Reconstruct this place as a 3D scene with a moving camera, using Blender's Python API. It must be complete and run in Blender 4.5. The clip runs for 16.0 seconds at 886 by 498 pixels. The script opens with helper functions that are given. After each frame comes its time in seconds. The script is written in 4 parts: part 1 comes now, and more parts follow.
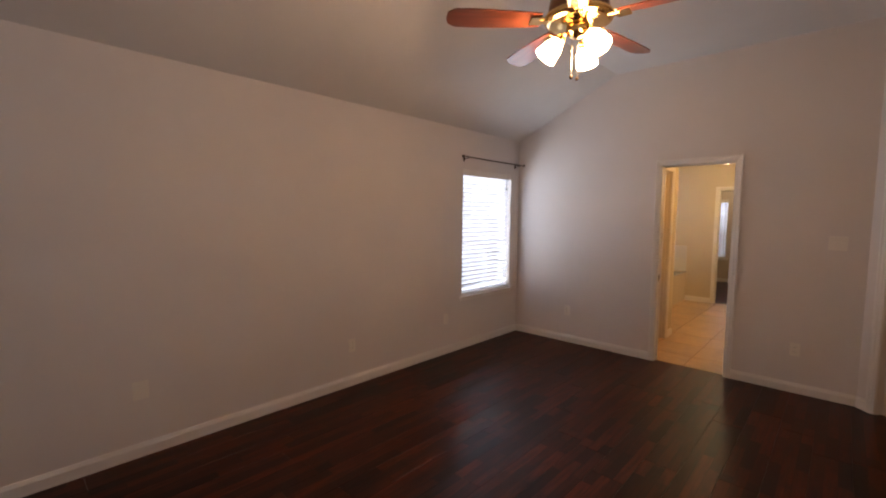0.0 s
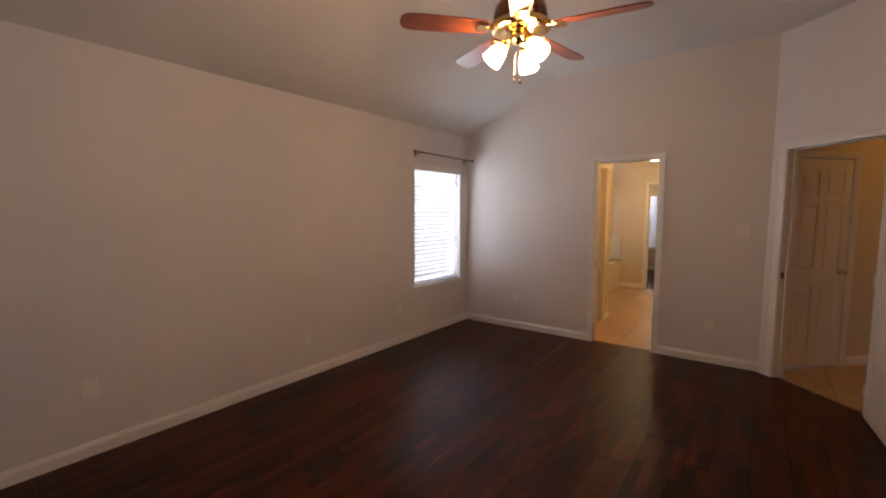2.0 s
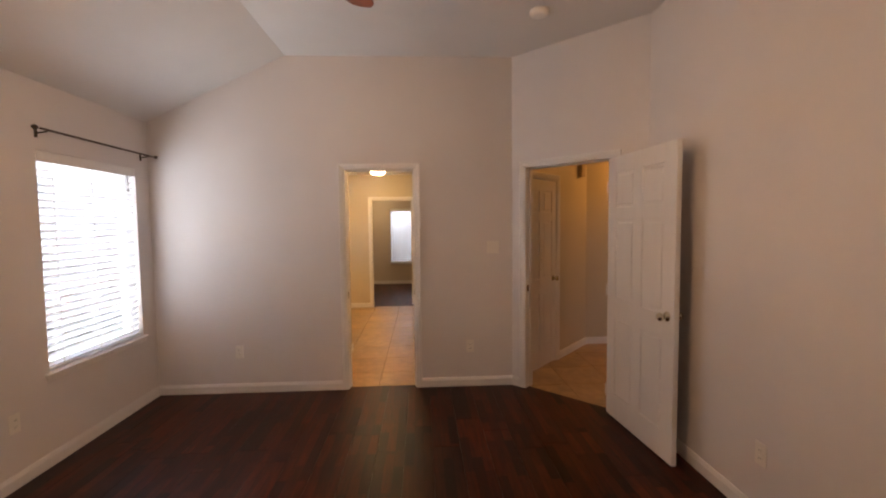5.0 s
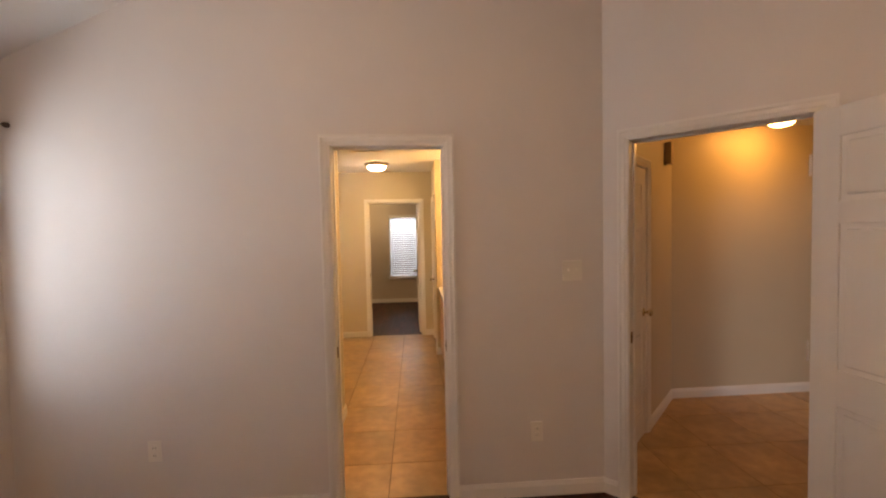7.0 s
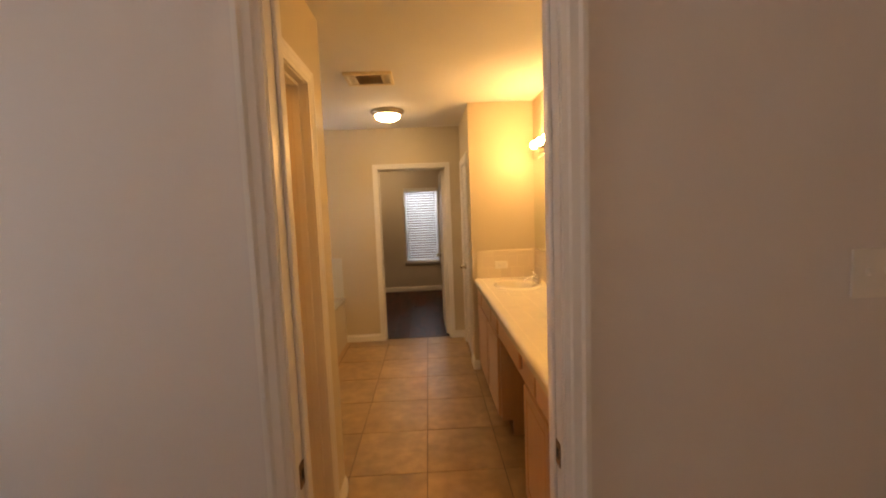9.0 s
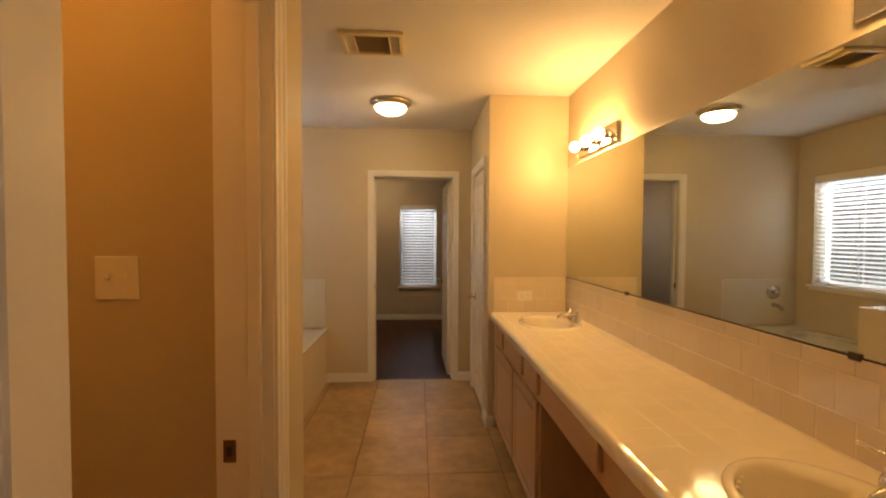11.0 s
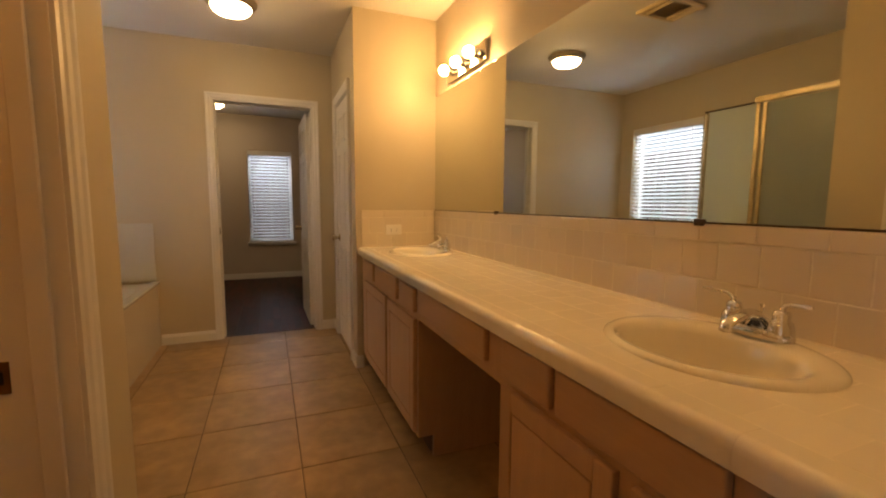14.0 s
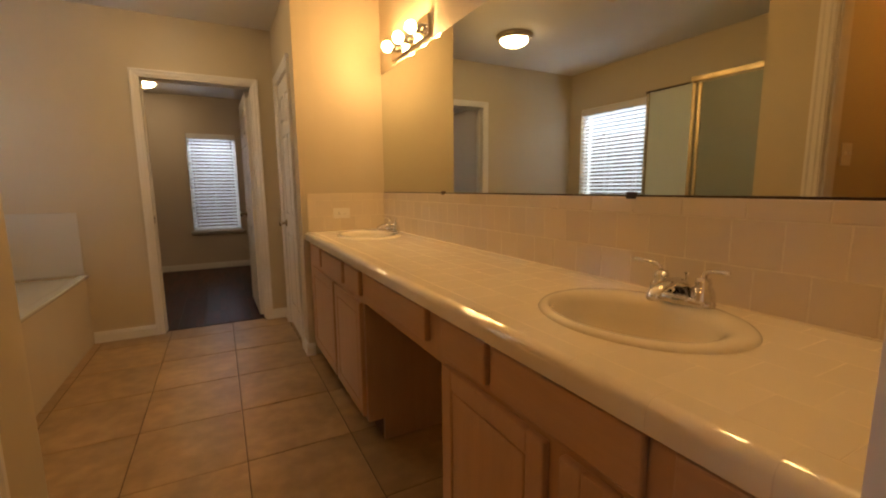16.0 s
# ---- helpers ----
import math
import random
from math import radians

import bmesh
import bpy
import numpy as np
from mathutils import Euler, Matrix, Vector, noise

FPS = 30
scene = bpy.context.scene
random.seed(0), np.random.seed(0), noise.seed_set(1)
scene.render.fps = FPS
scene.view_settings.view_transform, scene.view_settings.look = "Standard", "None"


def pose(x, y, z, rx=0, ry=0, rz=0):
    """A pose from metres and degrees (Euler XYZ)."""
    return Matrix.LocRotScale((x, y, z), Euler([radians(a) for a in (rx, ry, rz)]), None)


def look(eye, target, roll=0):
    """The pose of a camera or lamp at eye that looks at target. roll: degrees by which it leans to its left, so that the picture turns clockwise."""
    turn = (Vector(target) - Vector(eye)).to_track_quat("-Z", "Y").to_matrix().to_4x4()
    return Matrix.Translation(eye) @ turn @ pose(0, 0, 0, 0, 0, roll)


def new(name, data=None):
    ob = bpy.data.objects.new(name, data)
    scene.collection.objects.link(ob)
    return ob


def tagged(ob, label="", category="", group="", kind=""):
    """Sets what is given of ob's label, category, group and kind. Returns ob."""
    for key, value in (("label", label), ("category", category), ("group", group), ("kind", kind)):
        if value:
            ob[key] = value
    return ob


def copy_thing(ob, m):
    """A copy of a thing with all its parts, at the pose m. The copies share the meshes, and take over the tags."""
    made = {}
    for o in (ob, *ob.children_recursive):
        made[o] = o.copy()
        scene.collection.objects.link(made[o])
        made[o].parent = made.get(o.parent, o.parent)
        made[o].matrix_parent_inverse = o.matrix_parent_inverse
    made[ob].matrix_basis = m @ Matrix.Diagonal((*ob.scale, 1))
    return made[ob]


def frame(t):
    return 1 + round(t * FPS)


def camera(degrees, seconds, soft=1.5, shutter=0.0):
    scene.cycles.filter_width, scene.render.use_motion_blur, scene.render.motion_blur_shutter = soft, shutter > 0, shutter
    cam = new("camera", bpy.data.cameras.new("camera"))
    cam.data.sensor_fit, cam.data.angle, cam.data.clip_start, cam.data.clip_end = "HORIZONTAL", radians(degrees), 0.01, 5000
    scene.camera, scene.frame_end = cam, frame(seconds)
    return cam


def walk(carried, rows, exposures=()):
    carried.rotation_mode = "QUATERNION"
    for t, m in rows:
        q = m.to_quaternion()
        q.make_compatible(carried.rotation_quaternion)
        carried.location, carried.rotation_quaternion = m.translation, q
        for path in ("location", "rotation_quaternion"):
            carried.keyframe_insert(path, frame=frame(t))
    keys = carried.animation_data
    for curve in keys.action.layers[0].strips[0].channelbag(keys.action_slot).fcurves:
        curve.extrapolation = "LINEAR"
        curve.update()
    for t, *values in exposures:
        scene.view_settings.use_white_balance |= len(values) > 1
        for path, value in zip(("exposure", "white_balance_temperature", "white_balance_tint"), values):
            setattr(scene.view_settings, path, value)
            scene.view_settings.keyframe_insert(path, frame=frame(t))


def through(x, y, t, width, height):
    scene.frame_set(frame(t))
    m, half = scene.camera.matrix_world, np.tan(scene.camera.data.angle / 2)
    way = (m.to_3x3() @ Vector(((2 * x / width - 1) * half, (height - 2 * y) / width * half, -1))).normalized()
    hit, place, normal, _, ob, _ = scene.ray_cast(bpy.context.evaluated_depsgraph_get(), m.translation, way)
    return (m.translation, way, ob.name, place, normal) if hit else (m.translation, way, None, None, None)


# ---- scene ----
cam = camera(92.3, 16.0, 2.1)
PATH = [
    (0, (0.503, 0.428, 1.514), (-0.863, 1.88, 1.355), 0.5),
    (0.5, (0.539, 0.349, 1.507), (-0.654, 1.947, 1.348), 0.8),
    (1, (0.572, 0.281, 1.51), (-0.634, 1.871, 1.38), 1.0),
    (1.5, (0.584, 0.274, 1.501), (-0.627, 1.856, 1.326), 0.8),
    (2, (0.585, 0.28, 1.492), (-0.598, 1.882, 1.312), 0.2),
    (2.5, (0.581, 0.328, 1.484), (-0.457, 2.024, 1.272), 0.9),
    (3, (0.532, 0.402, 1.467), (-0.35, 2.184, 1.251), 1.3),
    (3.5, (0.375, 0.591, 1.503), (-0.209, 2.494, 1.308), -0.1),
    (4, (0.146, 0.8, 1.539), (-0.13, 2.776, 1.393), 1.9),
    (4.2, (0.06, 0.874, 1.531), (-0.09, 2.863, 1.398), 1.0),
    (6.3, (-0.388, 2.241, 1.556), (-0.21, 4.23, 1.448), -1.2),
    (6.5, (-0.409, 2.463, 1.569), (-0.263, 4.454, 1.46), -1.0),
    (7, (-0.423, 2.763, 1.551), (-0.292, 4.757, 1.468), -1.2),
    (7.5, (-0.465, 3.117, 1.519), (-0.356, 5.107, 1.35), -1.7),
    (8, (-0.497, 3.479, 1.517), (-0.533, 5.473, 1.376), 0.1),
    (8.5, (-0.536, 3.841, 1.501), (-0.523, 5.839, 1.406), -1.1),
    (9, (-0.549, 4.211, 1.49), (-0.485, 6.202, 1.312), -2.2),
    (9.2, (-0.549, 4.335, 1.491), (-0.5, 6.326, 1.305), -1.4),
    (11.3, (-0.692, 5.039, 1.376), (-0.538, 7.033, 1.331), 1.2),
    (11.5, (-0.698, 5.061, 1.348), (-0.422, 7.041, 1.31), 1.2),
    (12, (-0.715, 5.101, 1.295), (-0.21, 7.036, 1.276), 0.6),
    (12.5, (-0.716, 5.12, 1.242), (-0.105, 7.022, 1.146), 0.2),
    (13, (-0.718, 5.135, 1.211), (-0.069, 7.024, 1.098), -0.2),
    (13.5, (-0.716, 5.14, 1.182), (-0.006, 7.005, 1.043), 0.1),
    (14, (-0.71, 5.147, 1.164), (0.042, 6.989, 0.951), 0.4),
    (14.5, (-0.695, 5.15, 1.155), (0.116, 6.965, 0.935), -0.4),
    (15, (-0.68, 5.15, 1.147), (0.2, 6.929, 0.895), -0.6),
    (15.5, (-0.659, 5.151, 1.144), (0.262, 6.905, 0.871), -0.4),
    (16, (-0.638, 5.146, 1.144), (0.278, 6.901, 0.858), -0.6),
]
walk(cam, [(t, look(eye, target, roll)) for t, eye, target, roll in PATH],
     [(0, 0.45, 7000, 17), (3.0, 0.48, 7200, 17), (4.2, 0.78, 7300, 17), (7.2, 0.84, 7900, 16), (9.0, 0.33, 8100, 16), (11.3, 0.06, 8100, 15), (13, -0.09, 7750, 15), (16, -0.2, 7300, 14)])

# ---- world and lights ----
world = bpy.data.worlds.new("sky")
scene.world = world
world.use_nodes = True
_n = world.node_tree.nodes
_sky = _n.new("ShaderNodeTexSky")
_sky.sky_type, _sky.sun_disc = "NISHITA", False
_sky.sun_elevation, _sky.sun_rotation = radians(48), radians(200)
_n["Background"].inputs[1].default_value = 0.12
world.node_tree.links.new(_sky.outputs[0], _n["Background"].inputs[0])


def area_lamp(name, m, w, h, watts, color):
    d = bpy.data.lights.new(name, "AREA")
    d.shape, d.size, d.size_y, d.energy, d.color = "RECTANGLE", w, h, watts, color
    ob = new(name, d)
    ob.matrix_world = m
    return ob


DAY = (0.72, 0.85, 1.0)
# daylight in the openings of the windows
area_lamp("daylight_bedroom", look((-2.86, 4.51, 1.32), (0, 4.51, 1.22)), 0.96, 1.46, 37, DAY)
area_lamp("daylight_bath", look((-3.15, 8.51, 2.45), (-2.35, 8.51, 1.4)), 1.2, 0.8, 260, DAY)
area_lamp("daylight_far_room", look((-0.67, 12.95, 2.35), (-0.67, 12.2, 1.2)), 0.9, 0.7, 85, DAY)
area_lamp("daylight_far_room_west", look((-1.84, 12.95, 2.35), (-1.84, 12.2, 1.2)), 0.9, 0.7, 85, DAY)
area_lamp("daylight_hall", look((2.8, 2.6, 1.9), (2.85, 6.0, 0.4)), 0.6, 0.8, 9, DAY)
# added daylight from an unseen window behind the camera's start
area_lamp("daylight_unseen_window", look((1.77, -0.15, 1.35), (-2, -0.15, 1.3)), 1.4, 1.44, 17, DAY)
# lamps of the house
FAN_X, FAN_Y, FAN_Z = -0.53, 2.50, 2.36

# ---- materials ----


def mat(name, color, rough=0.5, metal=0.0, scale=6.0, vary=0.06, bump=0.0, bump_scale=60.0, stretch=(1, 1, 1), by_object=0.0,
        coat=0.0, trans=0.0, emit=0.0, emit_color=None, rough_vary=0.0, stain=0.0):
    m = bpy.data.materials.new(name)
    m.use_nodes = True
    t = m.node_tree
    b = t.nodes["Principled BSDF"]
    b.inputs["Roughness"].default_value, b.inputs["Metallic"].default_value = rough, metal
    b.inputs["Coat Weight"].default_value = coat
    b.inputs["Transmission Weight"].default_value = trans
    co = t.nodes.new("ShaderNodeTexCoord")
    mp = t.nodes.new("ShaderNodeMapping")
    mp.inputs["Scale"].default_value = stretch
    t.links.new(co.outputs["Object"], mp.inputs[0])
    vec = mp.outputs[0]
    info = t.nodes.new("ShaderNodeObjectInfo")
    if by_object:
        add = t.nodes.new("ShaderNodeVectorMath")
        add.operation = "ADD"
        mul = t.nodes.new("ShaderNodeMath")
        mul.operation, mul.inputs[1].default_value = "MULTIPLY", 37.0
        t.links.new(info.outputs["Random"], mul.inputs[0])
        t.links.new(vec, add.inputs[0])
        t.links.new(mul.outputs[0], add.inputs[1])
        vec = add.outputs[0]
    n = t.nodes.new("ShaderNodeTexNoise")
    n.inputs["Scale"].default_value, n.inputs["Detail"].default_value = scale, 5
    t.links.new(vec, n.inputs["Vector"])
    ramp = t.nodes.new("ShaderNodeMapRange")
    ramp.inputs[1].default_value, ramp.inputs[2].default_value = 0.3, 0.7
    ramp.inputs[3].default_value, ramp.inputs[4].default_value = 1 - vary, 1 + vary
    t.links.new(n.outputs[0], ramp.inputs[0])
    tone = ramp.outputs[0]
    if by_object:
        r2 = t.nodes.new("ShaderNodeMapRange")
        r2.inputs[3].default_value, r2.inputs[4].default_value = 1 - by_object, 1 + by_object
        t.links.new(info.outputs["Random"], r2.inputs[0])
        mu = t.nodes.new("ShaderNodeMath")
        mu.operation = "MULTIPLY"
        t.links.new(tone, mu.inputs[0])
        t.links.new(r2.outputs[0], mu.inputs[1])
        tone = mu.outputs[0]
    if stain:
        n3 = t.nodes.new("ShaderNodeTexNoise")
        n3.inputs["Scale"].default_value, n3.inputs["Detail"].default_value = scale * 4.3, 8
        t.links.new(vec, n3.inputs["Vector"])
        r3 = t.nodes.new("ShaderNodeMapRange")
        r3.inputs[1].default_value, r3.inputs[2].default_value = 0.35, 0.65
        r3.inputs[3].default_value, r3.inputs[4].default_value = 1 - stain, 1 + stain * 0.4
        t.links.new(n3.outputs[0], r3.inputs[0])
        mu = t.nodes.new("ShaderNodeMath")
        mu.operation = "MULTIPLY"
        t.links.new(tone, mu.inputs[0])
        t.links.new(r3.outputs[0], mu.inputs[1])
        tone = mu.outputs[0]
    sc = t.nodes.new("ShaderNodeVectorMath")
    sc.operation = "SCALE"
    sc.inputs[0].default_value = color
    t.links.new(tone, sc.inputs["Scale"])
    t.links.new(sc.outputs[0], b.inputs["Base Color"])
    if rough_vary:
        rr = t.nodes.new("ShaderNodeMapRange")
        rr.inputs[3].default_value, rr.inputs[4].default_value = rough - rough_vary, rough + rough_vary
        t.links.new(n.outputs[0], rr.inputs[0])
        t.links.new(rr.outputs[0], b.inputs["Roughness"])
    if bump:
        n2 = t.nodes.new("ShaderNodeTexNoise")
        n2.inputs["Scale"].default_value, n2.inputs["Detail"].default_value = bump_scale, 3
        t.links.new(vec, n2.inputs["Vector"])
        bp = t.nodes.new("ShaderNodeBump")
        bp.inputs["Strength"].default_value, bp.inputs["Distance"].default_value = bump, 0.004
        t.links.new(n2.outputs[0], bp.inputs["Height"])
        t.links.new(bp.outputs[0], b.inputs["Normal"])
    if emit:
        b.inputs["Emission Color"].default_value = (*(emit_color or color), 1)
        b.inputs["Emission Strength"].default_value = emit
    return m


def mat_plank():
    """Dark red-brown laminate of narrow strips with butt joints, each board shifted."""
    m = mat("plank_wood", (0.028, 0.0056, 0.0025), 0.36, scale=3, vary=0.50, stretch=(16, 1.6, 16), by_object=0.12, bump=0.04, bump_scale=18, rough_vary=0.07)
    t = m.node_tree
    b = t.nodes["Principled BSDF"]
    b.inputs["Specular IOR Level"].default_value = 0.17
    old = b.inputs["Base Color"].links[0].from_socket
    co, info = t.nodes.new("ShaderNodeTexCoord"), t.nodes.new("ShaderNodeObjectInfo")
    sep = t.nodes.new("ShaderNodeSeparateXYZ")
    t.links.new(co.outputs["Object"], sep.inputs[0])
    sh = t.nodes.new("ShaderNodeMath")
    sh.operation, sh.inputs[1].default_value = "MULTIPLY_ADD", 23.0
    t.links.new(info.outputs["Random"], sh.inputs[0])
    t.links.new(sep.outputs[1], sh.inputs[2])
    cmb = t.nodes.new("ShaderNodeCombineXYZ")
    t.links.new(sh.outputs[0], cmb.inputs[0])
    t.links.new(sep.outputs[0], cmb.inputs[1])
    br = t.nodes.new("ShaderNodeTexBrick")
    br.offset, br.squash = 0.37, 1.0
    br.inputs["Color1"].default_value, br.inputs["Color2"].default_value = (0.38, 0.40, 0.42, 1), (2.4, 2.2, 2.0, 1)
    br.inputs["Mortar"].default_value = (0.35, 0.35, 0.35, 1)
    br.inputs["Scale"].default_value, br.inputs["Mortar Size"].default_value = 1.0, 0.0012
    br.inputs["Brick Width"].default_value, br.inputs["Row Height"].default_value = 0.42, 0.0633
    t.links.new(cmb.outputs[0], br.inputs["Vector"])
    mx = t.nodes.new("ShaderNodeVectorMath")
    mx.operation = "MULTIPLY"
    t.links.new(old, mx.inputs[0])
    t.links.new(br.outputs[0], mx.inputs[1])
    t.links.new(mx.outputs[0], b.inputs["Base Color"])
    return m


def mat_slat():
    m = mat("slat_white", (0.82, 0.82, 0.83), 0.45, scale=9, vary=0.03)
    t = m.node_tree
    b, out = t.nodes["Principled BSDF"], t.nodes["Material Output"]
    tr = t.nodes.new("ShaderNodeBsdfTranslucent")
    tr.inputs[0].default_value = (0.8, 0.8, 0.82, 1)
    mx = t.nodes.new("ShaderNodeMixShader")
    mx.inputs[0].default_value = 0.34
    t.links.new(b.outputs[0], mx.inputs[1])
    t.links.new(tr.outputs[0], mx.inputs[2])
    t.links.new(mx.outputs[0], out.inputs[0])
    return m


PAINT = mat("wall_paint_white", (0.70, 0.655, 0.635), 0.62, scale=1.6, vary=0.03, bump=0.10, bump_scale=140)
CEIL = mat("ceiling_paint", (0.72, 0.69, 0.66), 0.8, scale=2, vary=0.03, bump=0.22, bump_scale=110)
BEIGE = mat("wall_paint_beige", (0.55, 0.470, 0.350), 0.5, scale=1.6, vary=0.03, bump=0.14, bump_scale=120)
# the beige again, with the far room's mauve light cast put into its colour
BEIGE_FAR = mat("wall_paint_beige_far", (0.56, 0.475, 0.40), 0.5, scale=1.6, vary=0.03, bump=0.14, bump_scale=120)
TRIM = mat("trim_paint_white", (0.76, 0.73, 0.70), 0.32, scale=3, vary=0.03, bump=0.03, bump_scale=60)
DOORW = mat("door_paint_white", (0.74, 0.71, 0.68), 0.36, scale=3, vary=0.03, bump=0.05, bump_scale=50, stretch=(3, 3, 0.6))
PLANK = mat_plank()
GAP = mat("floor_underlay", (0.012, 0.006, 0.005), 0.8, vary=0.1)
TILE = mat("floor_tile", (0.40, 0.258, 0.135), 0.33, scale=3.2, vary=0.20, by_object=0.07, bump=0.10, bump_scale=26, rough_vary=0.10, stain=0.16)
GROUT = mat("grout", (0.16, 0.105, 0.060), 0.9, scale=20, vary=0.2, bump=0.2)
WTILE = mat("glazed_tile", (0.70, 0.61, 0.50), 0.12, scale=3, vary=0.03, by_object=0.02, coat=0.2, bump=0.03, bump_scale=9)
CTILE = mat("counter_tile", (0.84, 0.765, 0.63), 0.10, scale=3, vary=0.03, by_object=0.015, coat=0.3, bump=0.03, bump_scale=9)
WGROUT = mat("tile_grout_light", (0.73, 0.655, 0.53), 0.85, scale=25, vary=0.1, bump=0.1)
TUBW = mat("tub_acrylic", (0.60, 0.58, 0.54), 0.12, scale=2, vary=0.02, coat=0.4)
SINKW = mat("sink_porcelain", (0.80, 0.74, 0.62), 0.08, scale=2, vary=0.02, coat=0.5)
CHROME = mat("chrome", (0.78, 0.77, 0.76), 0.08, 1.0, scale=8, vary=0.04, rough_vary=0.03)
BRASS = mat("brass", (0.76, 0.70, 0.55), 0.17, 1.0, scale=12, vary=0.12, rough_vary=0.06)
BRASS_Y = mat("polished_brass", (0.80, 0.56, 0.24), 0.16, 1.0, scale=12, vary=0.12, rough_vary=0.06)
COPPER = mat("copper_bronze", (0.22, 0.11, 0.065), 0.28, 0.9, scale=10, vary=0.15, rough_vary=0.06)
AGED = mat("aged_brass", (0.26, 0.15, 0.075), 0.4, 0.9, scale=20, vary=0.3, rough_vary=0.1)
BRONZE = mat("dark_bronze", (0.07, 0.045, 0.03), 0.35, 0.8, scale=12, vary=0.2)
NICKEL = mat("brushed_nickel", (0.52, 0.44, 0.35), 0.3, 1.0, scale=14, vary=0.12, stretch=(1, 1, 8))
CAB = mat("cabinet_oak", (0.52, 0.325, 0.195), 0.36, scale=3, vary=0.045, stretch=(9, 9, 1.0), by_object=0.03, bump=0.02, bump_scale=20, stain=0.03)
CABH = mat("cabinet_oak_drawer", (0.52, 0.325, 0.195), 0.36, scale=3, vary=0.045, stretch=(9, 1.0, 9), by_object=0.03, bump=0.02, bump_scale=20, stain=0.03)
# cabinet oak with the shade of recesses and undersides put into its colour
CAB_SHADED = mat("cabinet_oak_shaded", (0.10, 0.045, 0.022), 0.6, scale=3, vary=0.2)
SLAT = mat_slat()
PLATE = mat("plastic_plate", (0.78, 0.74, 0.68), 0.3, scale=4, vary=0.02)
SLOT = mat("dark_slot", (0.02, 0.018, 0.016), 0.6, vary=0.1)
BLADE = mat("fan_blade_wood", (0.17, 0.045, 0.02), 0.3, scale=4, vary=0.3, stretch=(1, 12, 12))
MIRROR = mat("mirror_silver", (0.74, 0.77, 0.73), 0.015, 1.0, scale=1, vary=0.005)
VENTF = mat("vent_frame_paint", (0.70, 0.58, 0.38), 0.45, scale=8, vary=0.08)
VENT = mat("vent_metal", (0.42, 0.31, 0.20), 0.5, scale=8, vary=0.1)
SHADE = mat("lit_glass_shade", (0.95, 0.85, 0.7), 0.35, scale=20, vary=0.04, emit=62.0, emit_color=(1.0, 0.65, 0.38))
BOWL = mat("lit_glass_bowl", (0.95, 0.88, 0.75), 0.35, scale=20, vary=0.04, emit=42.0, emit_color=(1.0, 0.74, 0.40))
BOWL_HALL = mat("lit_hall_bowl", (0.95, 0.8, 0.6), 0.35, scale=20, vary=0.04, emit=44.0, emit_color=(1.0, 0.48, 0.12))
BOWL_AMBER = mat("lit_amber_bowl", (0.95, 0.8, 0.6), 0.35, scale=20, vary=0.04, emit=31.0, emit_color=(1.0, 0.42, 0.08))
BULB = mat("lit_bulb", (0.95, 0.85, 0.7), 0.3, scale=20, vary=0.02, emit=210.0, emit_color=(1.0, 0.61, 0.24))
BULB_DIM = mat("lit_bulb_dim", (0.95, 0.85, 0.7), 0.3, scale=20, vary=0.02, emit=75.0, emit_color=(1.0, 0.60, 0.23))
BULB_OFF = mat("unlit_bulb", (0.8, 0.76, 0.68), 0.2, scale=20, vary=0.02)
FENCE = mat("fence_boards", (0.20, 0.12, 0.085), 0.85, scale=2.5, vary=0.3, stretch=(7, 7, 0.5))
BRICKOUT = mat("outside_ground", (0.16, 0.13, 0.10), 0.9, scale=0.6, vary=0.3)


def mat_glass(name, rough, color, mix):
    m = mat(name, color, rough, scale=4, vary=0.02, bump=0.25 if rough > 0.1 else 0.0, bump_scale=90)
    t = m.node_tree
    b, out = t.nodes["Principled BSDF"], t.nodes["Material Output"]
    tr = t.nodes.new("ShaderNodeBsdfTransparent")
    mx = t.nodes.new("ShaderNodeMixShader")
    mx.inputs[0].default_value = mix
    t.links.new(b.outputs[0], mx.inputs[1])
    t.links.new(tr.outputs[0], mx.inputs[2])
    t.links.new(mx.outputs[0], out.inputs[0])
    return m


def mat_obscure(name, color, through, glow):
    """Obscured glass: part clear, part milky so that light from behind shows in it, with a glossy face."""
    m = mat_glass(name, 0.22, color, through)
    t = m.node_tree
    out = t.nodes["Material Output"]
    old = out.inputs[0].links[0].from_socket
    tr, mx = t.nodes.new("ShaderNodeBsdfTranslucent"), t.nodes.new("ShaderNodeMixShader")
    tr.inputs[0].default_value = (*color, 1)
    mx.inputs[0].default_value = glow
    t.links.new(old, mx.inputs[1])
    t.links.new(tr.outputs[0], mx.inputs[2])
    t.links.new(mx.outputs[0], out.inputs[0])
    return m


PANE = mat_glass("window_glass", 0.03, (0.8, 0.85, 0.85), 0.9)
CLEAR = mat_obscure("pale_obscure_glass", (0.86, 0.94, 0.97), 0.4, 0.6)
FROST = mat_obscure("frosted_glass", (0.47, 0.52, 0.50), 0.4, 0.4)

# ---- mesh helpers ----


def finish(name, bm, material, m=None, smooth=False):
    me = bpy.data.meshes.new(name)
    bmesh.ops.recalc_face_normals(bm, faces=bm.faces)
    if smooth:
        for f in bm.faces:
            f.smooth = True
    bm.to_mesh(me)
    bm.free()
    for x in (material if isinstance(material, (list, tuple)) else [material]):
        me.materials.append(x)
    ob = new(name, me)
    if m is not None:
        ob.matrix_world = m
    return ob


